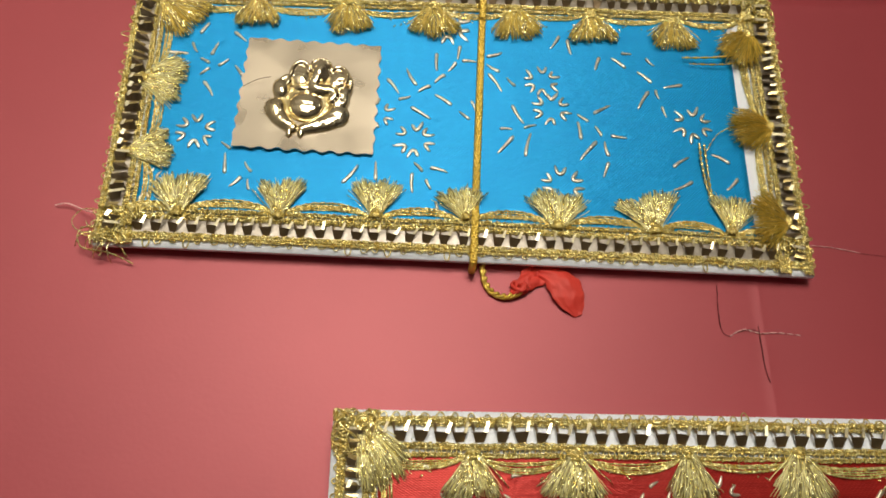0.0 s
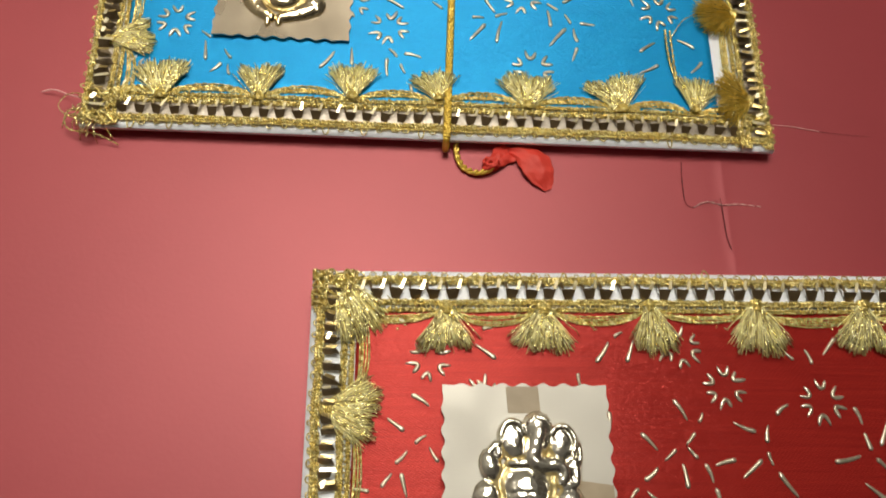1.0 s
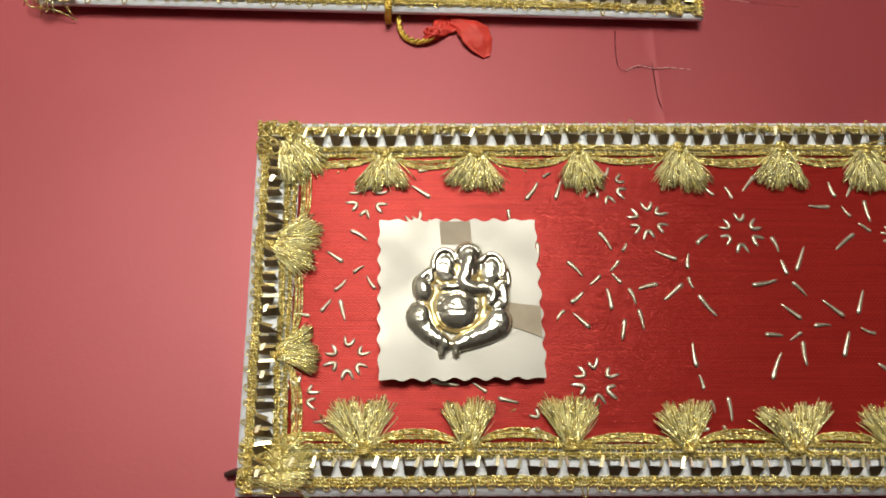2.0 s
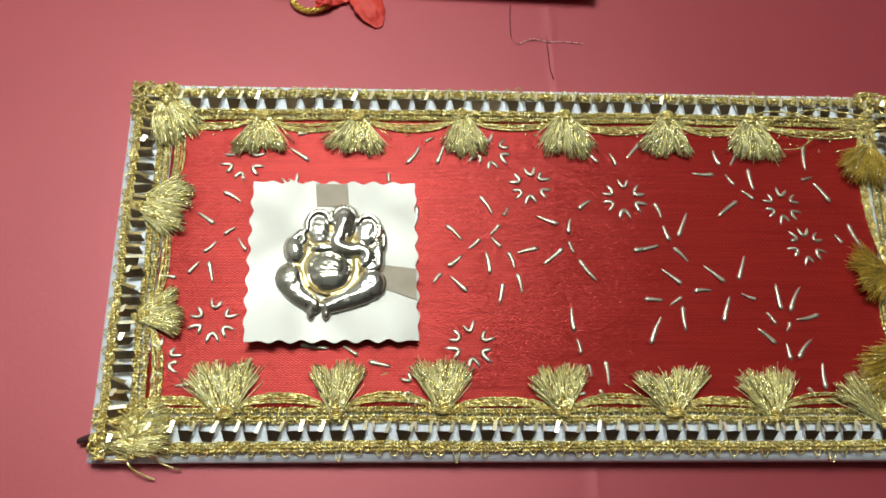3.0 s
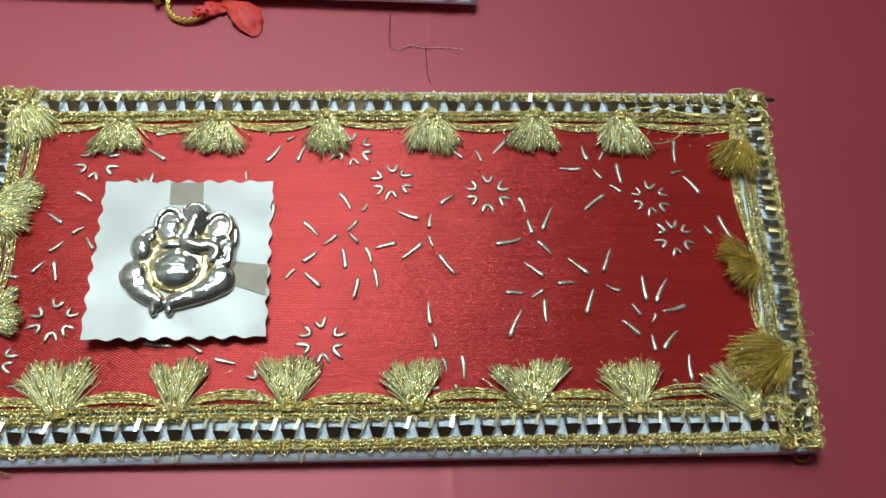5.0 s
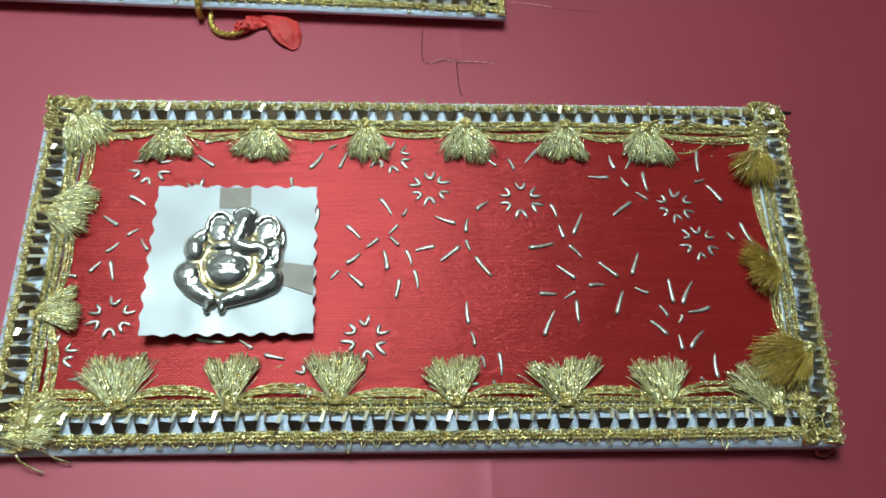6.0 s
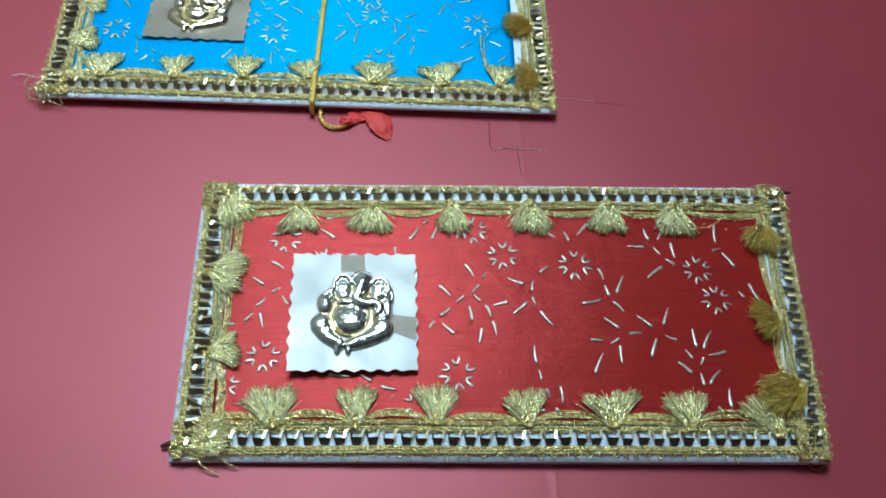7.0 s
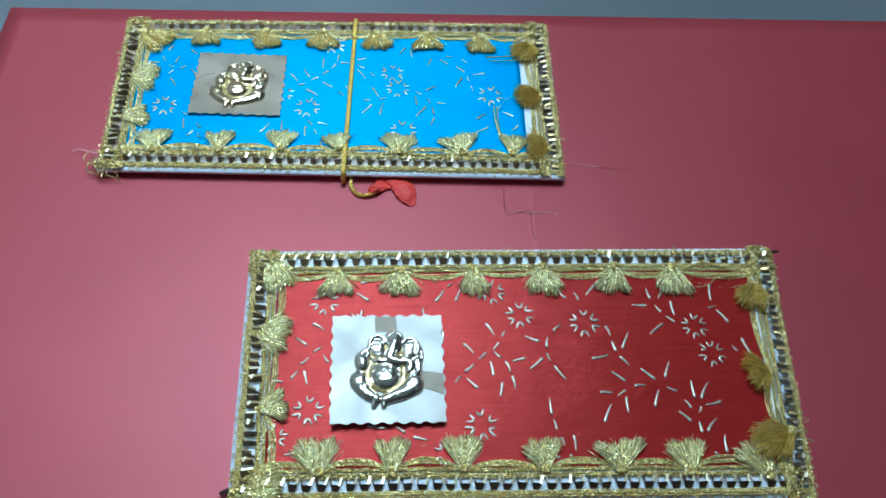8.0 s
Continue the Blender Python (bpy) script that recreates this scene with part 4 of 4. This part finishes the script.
RED_FLOWERS = [(92.9, 58.0, 4.8), (114.9, 55.0, 5.2), (83.8, 66.8, 4.8), (153.6, 54.2, 4.6), (157.8, 44.0, 4.6), (26.6, 63.1, 4.8), (38.7, 55.3, 4.2), (23.0, 25.4, 4.8), (12.4, 17.2, 4.5), (77.8, 20.0, 5.0), (66.8, 11.2, 4.2)]
BLUE_FLOWERS = [(-42.1, 156.1, 5.2), (14.8, 156.7, 5.4), (51.8, 169.0, 5.4), (49.4, 178.2, 5.1), (4.2, 164.5, 5.1), (23.4, 195.6, 6.5), (54.0, 145.4, 5.7), (90.8, 166.6, 5.5), (-51.8, 139.9, 4.8)]
RED_TASSELS = [(30.3, 77.0, -89, 12.0, 13.6), (52.7, 77.2, -92, 11.6, 15.5), (77.2, 78.6, -86, 13.3, 10.6), (102.6, 79.2, -92, 13.5, 13.7), (128.7, 79.7, -100, 13.1, 13.9), (149.7, 79.7, -92, 13.1, 15.0), (6.2, 81.1, -63, 15.2, 12.2), (179.5, 70.5, -118, 12.5, 12.5), (176.2, 37.9, -170, 9.7, 13.4), (178.7, 17.3, -156, 16.1, 13.0), (27.0, 6.3, 98, 11.0, 14.6), (49.4, 5.9, 89, 11.0, 11.6), (71.5, 6.8, 92, 10.3, 13.5), (97.1, 6.1, 96, 10.0, 13.0), (121.0, 5.9, 93, 10.1, 17.6), (143.2, 5.0, 99, 10.6, 13.8), (168.4, 3.7, 114, 12.6, 14.2), (4.5, 52.1, -5, 12.1, 14.2), (7.5, 26.4, 8, 9.5, 11.3), (2.7, 1.3, 7, 14.5, 10.6)]
BLUE_TASSELS = [(-30.9, 203.4, -86, 12.4, 14.9), (-5.8, 203.8, -84, 12.9, 14.3), (18.8, 204.1, -87, 12.9, 15.3), (42.3, 204.8, -87, 12.6, 15.7), (64.4, 204.4, -86, 12.2, 17.2), (88.9, 204.4, -94, 12.3, 15.4), (110.9, 198.7, -120, 13.6, 12.8), (-57.9, 171.5, -2, 11.6, 15.6), (-58.0, 148.7, 9, 11.6, 11.9), (-56.8, 198.8, -41, 14.4, 15.8), (-42.8, 132.4, 94, 10.9, 14.3), (-18.1, 132.8, 92, 10.7, 12.2), (5.9, 134.1, 93, 10.1, 13.4), (28.4, 134.6, 103, 8.5, 11.9), (52.1, 133.5, 88, 10.2, 15.0), (77.2, 133.7, 102, 10.5, 17.6), (97.4, 134.4, 83, 10.0, 12.4), (112.3, 137.8, 179, 9.9, 15.2), (112.1, 167.0, -164, 12.2, 12.5)]

red_form = Cushion((0.3, -3.2), (182.9, -4.3), (189.2, 86.8), (-0.5, 84.0), 2.0, 8.0, 2.8, 2.0)
blue_form = Cushion((-62.0, 122.8), (117.8, 123.0), (120.0, 214.0), (-65.5, 207.5), 3.8, 2.6, 0.8)
FULL = lambda rows: [(x, y, r, 6, 30) for x, y, r in rows]

red_envelope = build_envelope(
    red_form, "red satin money envelope with gold lace and tassels on red paper", RED_SATIN, "red ribbed satin face", (10.7, 10.4, 9.8, 10.2), 0.8,
    RED_LEAVES_A + RED_LEAVES_B + RED_LEAVES_C + RED_LEAVES_D + RED_LEAVES_E, FULL(RED_FLOWERS), RED_TASSELS, (7, 8, 9), 200, "gift envelopes", (0.0, -1.3, -0.4, -0.3), ())
red_card = add_card(red_envelope, red_form, 48.0, 38.9, 36.4, 37.6, 0.8, 1.9, RED_CARD, "pale champagne metallic card with wavy edge", 0.0, (22.8, 26.6, -0.1, -0.9), -0.6, 4.0)

blue_envelope = build_envelope(
    blue_form, "turquoise satin money envelope with gold lace and cord round it", BLUE_SATIN, "turquoise satin face", (10.4, 14.0, 9.0, 8.6), 2.4,
    BLUE_LEAVES_A + BLUE_LEAVES_B + BLUE_LEAVES_C + BLUE_LEAVES_D, FULL(BLUE_FLOWERS), BLUE_TASSELS, (6, 17, 18), 300, "gift envelopes", (0.0, -1.5, -1.0, -1.5), (0, 1, 2, 3, 4, 5, 9))
blue_card = add_card(blue_envelope, blue_form, -13.8, 169.0, 36.4, 35.6, -0.6, 0.95, BLUE_CARD, "dull champagne metallic card with wavy edge", -0.02, (21.6, 25.4, 0.3, -1.5), 0.5, 0.2)


def strip_mesh(name, corners, thick, mat):
    s = Shape()
    n = len(corners)
    s.verts = [(x, y, thick) for x, y in corners] + [(x, y, 0.0) for x, y in corners]
    s.faces = [tuple(range(n)), tuple(reversed(range(n, 2 * n)))] + [(i, n + i, n + (i + 1) % n, (i + 1) % n) for i in range(n)]
    return s.mesh(name, mat, smooth=False)


# beige tape patches on the pale card
part("tape_patch", strip_mesh("tape_patch", [(-4.0, 12.6), (3.2, 12.6), (2.9, 18.4), (-4.3, 18.4)], 0.08, TAPE), red_card, (0, 0, 0.06), label="beige tape patch")
part("tape_patch", strip_mesh("tape_patch", [(10.2, -7.0), (17.9, -9.8), (18.0, -2.6), (10.5, -1.6)], 0.08, TAPE), red_card, (0, 0, 0.12), label="beige tape patch")
hair = Shape()
hair.tube(curve_points([(-17.6, 0.8, 0.7), (-14.0, 3.0, 1.2), (-10.5, 4.0, 1.4)]), 0.10, 4)
part("thread", hair.mesh("thread", DARK_TIP), blue_card, label="fine dark loose thread")


def loose_threads(root, c):
    """Stray gold threads at the corners of an envelope."""
    for name, pts, r, mat in (
        ("loose_thread", [(92.0, 160.5, 4.6), (91.6, 154, 5.4), (92.4, 147, 5.0), (94.0, 141, 4.4)], 0.32, GOLD_THREAD),
        ("loose_thread", [(93.2, 160.0, 4.8), (92.8, 153, 5.8), (93.2, 146, 5.2), (95.0, 140, 4.2)], 0.28, GOLD_THREAD),
        ("loose_thread", [(93.0, 157, 5.0), (97, 163, 6.0), (104, 167, 5.5)], 0.15, GOLD_THREAD),
        ("loose_thread", [(-74.4, 134.4, 0.6), (-71, 134.6, 1.5), (-67, 133.0, 2.0), (-63, 131.4, 3.2)], 0.16, PINK_THREAD_AND_GLINT),
        ("loose_thread", [(-61, 132, 3.8), (-66, 132.4, 3.4), (-68.6, 129.5, 2.6), (-66, 126.6, 2.8), (-60, 126.5, 3.8)], 0.14, GOLD_THREAD),
        ("loose_thread", [(-61, 128, 3.6), (-66, 127, 3.0), (-65, 122.6, 2.6), (-58, 121.2, 2.8), (-52.5, 119.4, 1.0)], 0.2, GOLD_THREAD),
        ("loose_thread", [(-60, 126, 3.6), (-63, 123.4, 3.4), (-57, 123.6, 3.8), (-54, 121.0, 1.4)], 0.2, GOLD_THREAD),
        ("loose_thread", [(112, 193, 5.0), (101, 189, 6.0), (90, 188.5, 5.2)], 0.3, TASSEL_DARK),
        ("loose_thread", [(112, 191, 5.0), (103, 187, 5.6), (92, 186.6, 5.0)], 0.22, TASSEL_DARK),
    ):
        s = Shape()
        s.tube(curve_points(pts, 14), r, 5, lambda q: 1.0 + 0.5 * math.sin(q * len(pts) * 19))
        part(name, s.mesh(name, mat), root)
    # the frayed corner: a tuft of short gold ends
    rng = random.Random(17)
    s = Shape()
    for _ in range(26):
        x, y = -60.5 + rng.uniform(-2.5, 3.5), 125.5 + rng.uniform(-2.5, 4)
        way = rng.uniform(2.4, 5.0)
        far = rng.uniform(2.0, 5.5)
        bend = rng.uniform(-1.2, 1.2)
        pts = [(x + far * q * math.cos(way + bend * q), y + far * q * math.sin(way + bend * q), max(0.5, 4.4 + 1.2 * math.sin(3 * q) - 3.0 * q * q * rng.uniform(0.3, 1.2))) for q in (0, 0.2, 0.4, 0.6, 0.8, 1.0)]
        s.tube(pts, rng.uniform(0.1, 0.22), 4)
    part("frayed_ends", s.mesh("frayed_ends", LUREX), root, label="frayed tuft of gold lace ends")


loose_threads(blue_envelope, blue_form)
for pts, r in (
    ([(182, 78, 12.2), (171, 76.5, 13.0), (158, 80, 11.8), (150, 79, 11.4)], 0.25), ([(182, 76, 12.2), (168, 73.5, 13.2), (160, 69, 12.6), (156, 68.6, 12.4)], 0.2),
    ([(181, 79, 12.2), (166, 80.5, 12.4), (153, 76, 12.2)], 0.22), ([(7, 0, 3.4), (9, -4.2, 2.6), (13.5, -6.4, 0.7)], 0.22), ([(8, 2, 3.6), (14, -3, 3.0), (18.5, -4.6, 0.8)], 0.2),
    ([(60, 20, 6.5), (62.5, 14, 6.0), (66, 9, 5.2)], 0.12), ([(53, 10.5, 5.2), (57, 13, 5.8), (60, 14.2, 6.2)], 0.22),
):
    s = Shape()
    s.tube(curve_points(pts, 10), r, 5)
    part("loose_thread", s.mesh("loose_thread", GOLD_THREAD), red_envelope)
for pts in ([(186, 85.6, 8.6), (190.0, 86.4, 8.2), (193.8, 87.2, 7.4)], [(3.5, 1.8, 2.6), (0.5, 1.8, 2.2), (-2.4, 1.2, 1.2)]):
    s = Shape()
    s.tube(curve_points(pts, 5), 1.2, 6, lambda t: 1.0 - 0.55 * t, 0.7)
    part("elastic_end", s.mesh("elastic_end", DARK_TIP), red_envelope, label="dark brown elastic end")
s = Shape()
s.tube(curve_points([(177.2, -3.2, 4.4), (177.6, -4.9, 1.4), (179.4, -5.7, 0.9), (181.0, -4.9, 1.4), (181.2, -3.0, 4.4)], 8), 0.42, 6, None, 0.7)
part("elastic_loop", s.mesh("elastic_loop", BROWN_ELASTIC), red_envelope, label="small reddish brown elastic loop")


def build_elastic():
    """The braided gold cord round the blue envelope, with a loop and a red cloth tag."""
    c = blue_form
    root = thing("elastic_cord", (0, 0, 0), "braided gold cord with red cloth tag around turquoise envelope", "cord")
    s = Shape()
    n = 320
    line = [(33.2 + (30.6 - 33.2) * i / n, 210.6 + (122.2 - 210.6) * i / n) for i in range(n + 1)]

    def rest(x, y):
        return c.height(x, y) + (2.2 if y < 136 or y > 198 else 1.1)

    for j in range(4):
        pts = []
        for i, (x, y) in enumerate(line):
            w = 2 * math.pi * i / 9 + math.pi * j / 2
            pts.append((x + 0.75 * math.sin(w), y, rest(x, y) + 0.25 * math.cos(2 * w + j)))
        s.tube(pts, 0.36, 5)
    down = [(30.6, 122.2, rest(30.6, 122.2)), (30.5, 121.2, 4.2), (30.5, 121.0, 2.4), (30.6, 121.6, 0.9)]
    s.tube(curve_points(down, 5), 0.95, 6)
    part("band", s.mesh("band", CORD), root, label="braided mustard gold band")
    s = Shape()
    arc = curve_points([(33.4, 123.0, 1.2), (33.8, 119.4, 1.1), (35.4, 116.4, 1.0), (38.4, 115.0, 1.1), (41.6, 115.6, 1.4), (43.4, 117.2, 1.6)], 12)
    for j in range(2):
        s.tube([(x + 0.38 * math.cos(i * 0.55 + math.pi * j), y + 0.38 * math.sin(i * 0.55 + math.pi * j), z + 0.3 * math.sin(i * 0.55 + math.pi * j + 1)) for i, (x, y, z) in enumerate(arc)], 0.5, 6)
    part("loop", s.mesh("loop", CORD), root, label="twisted yellow gold cord loop")
    # one flap of cloth runs from the knot to the envelope's edge, the other hangs out from there as a soft pointed lobe
    flaps = (
        ([(41.6, 116.2, 1.4), (43.4, 118.2, 1.6), (45.8, 120.4, 1.4), (48.0, 122.4, 1.2)], [(1.2, 0, 0), (2.0, 0, 0), (2.9, 0, 0), (3.1, 0, 0)], 3.0),
        ([(47.6, 122.0, 1.3), (51.4, 120.6, 1.7), (54.2, 117.8, 2.0), (56.0, 114.4, 1.6), (57.2, 111.0, 0.8)], [(1.3, 0, 0), (3.0, 0, 0), (4.3, 0, 0), (3.3, 0, 0), (1.1, 0, 0)], 11.0),
    )

    def cloth(spine, widths, salt, u, v):
        k = min(u, 0.9999) * (len(spine) - 1)
        i = int(k)
        mid = Vector(spine[i]).lerp(Vector(spine[i + 1]), k - i)
        half = widths[i][0] + (widths[i + 1][0] - widths[i][0]) * (k - i)
        along = (Vector(spine[i + 1]) - Vector(spine[i])).to_2d().normalized()
        w = 2 * v - 1
        puff = (1 - w * w) * 0.9 * math.sin(math.pi * min(1, 0.15 + u)) - 0.4
        crumple = 0.7 * noise.noise((u * 3.5, w * 1.6, salt)) + 0.3 * noise.noise((u * 9, w * 4, salt + 3))
        edge = half * (1 + 0.22 * noise.noise((u * 6, w, salt + 6)))
        slip = 0.8 * noise.noise((u * 2, w * 3, salt + 8)) * u
        return mid.x - along.y * w * edge + along.x * slip, mid.y + along.x * w * edge + along.y * slip, max(0.35, mid.z + puff + crumple)

    for spine, widths, salt in flaps:
        spine, widths, s = curve_points(spine, 8), curve_points(widths, 8), Shape()
        nu, nv = 36, 18
        s.grid(lambda u, v: cloth(spine, widths, salt, u, v), nu, nv)
        base = s.grid(lambda u, v: (*cloth(spine, widths, salt, u, v)[:2], cloth(spine, widths, salt, u, v)[2] - 0.22), nu, nv, flip=True)
        row = nu + 1
        rim = list(range(row)) + [j * row + nu for j in range(1, nv + 1)] + [nv * row + i for i in range(nu - 1, -1, -1)] + [j * row for j in range(nv - 1, 0, -1)]
        for i, k in enumerate(rim):
            m = rim[(i + 1) % len(rim)]
            s.faces.append((k, base + k, base + m, m))
        part("cloth_flap", s.mesh("cloth_flap", RED_CLOTH), root, label="soft crumpled bright red cloth scrap")
    knot = Shape()
    for j in range(5):
        q = 2 * math.pi * j / 5
        knot.tube([(42.4 + 0.5 * math.cos(q) + 1.4 * math.cos(w + q), 117.2 + 0.4 * math.sin(q) + 1.2 * math.sin(w), 1.9 + 0.8 * math.sin(w + 1.3 * q)) for w in [2 * math.pi * i / 12 for i in range(13)]], 0.55, 5)
    part("knot", knot.mesh("knot", RED_CLOTH), root, label="tight red cloth knot")


build_elastic()
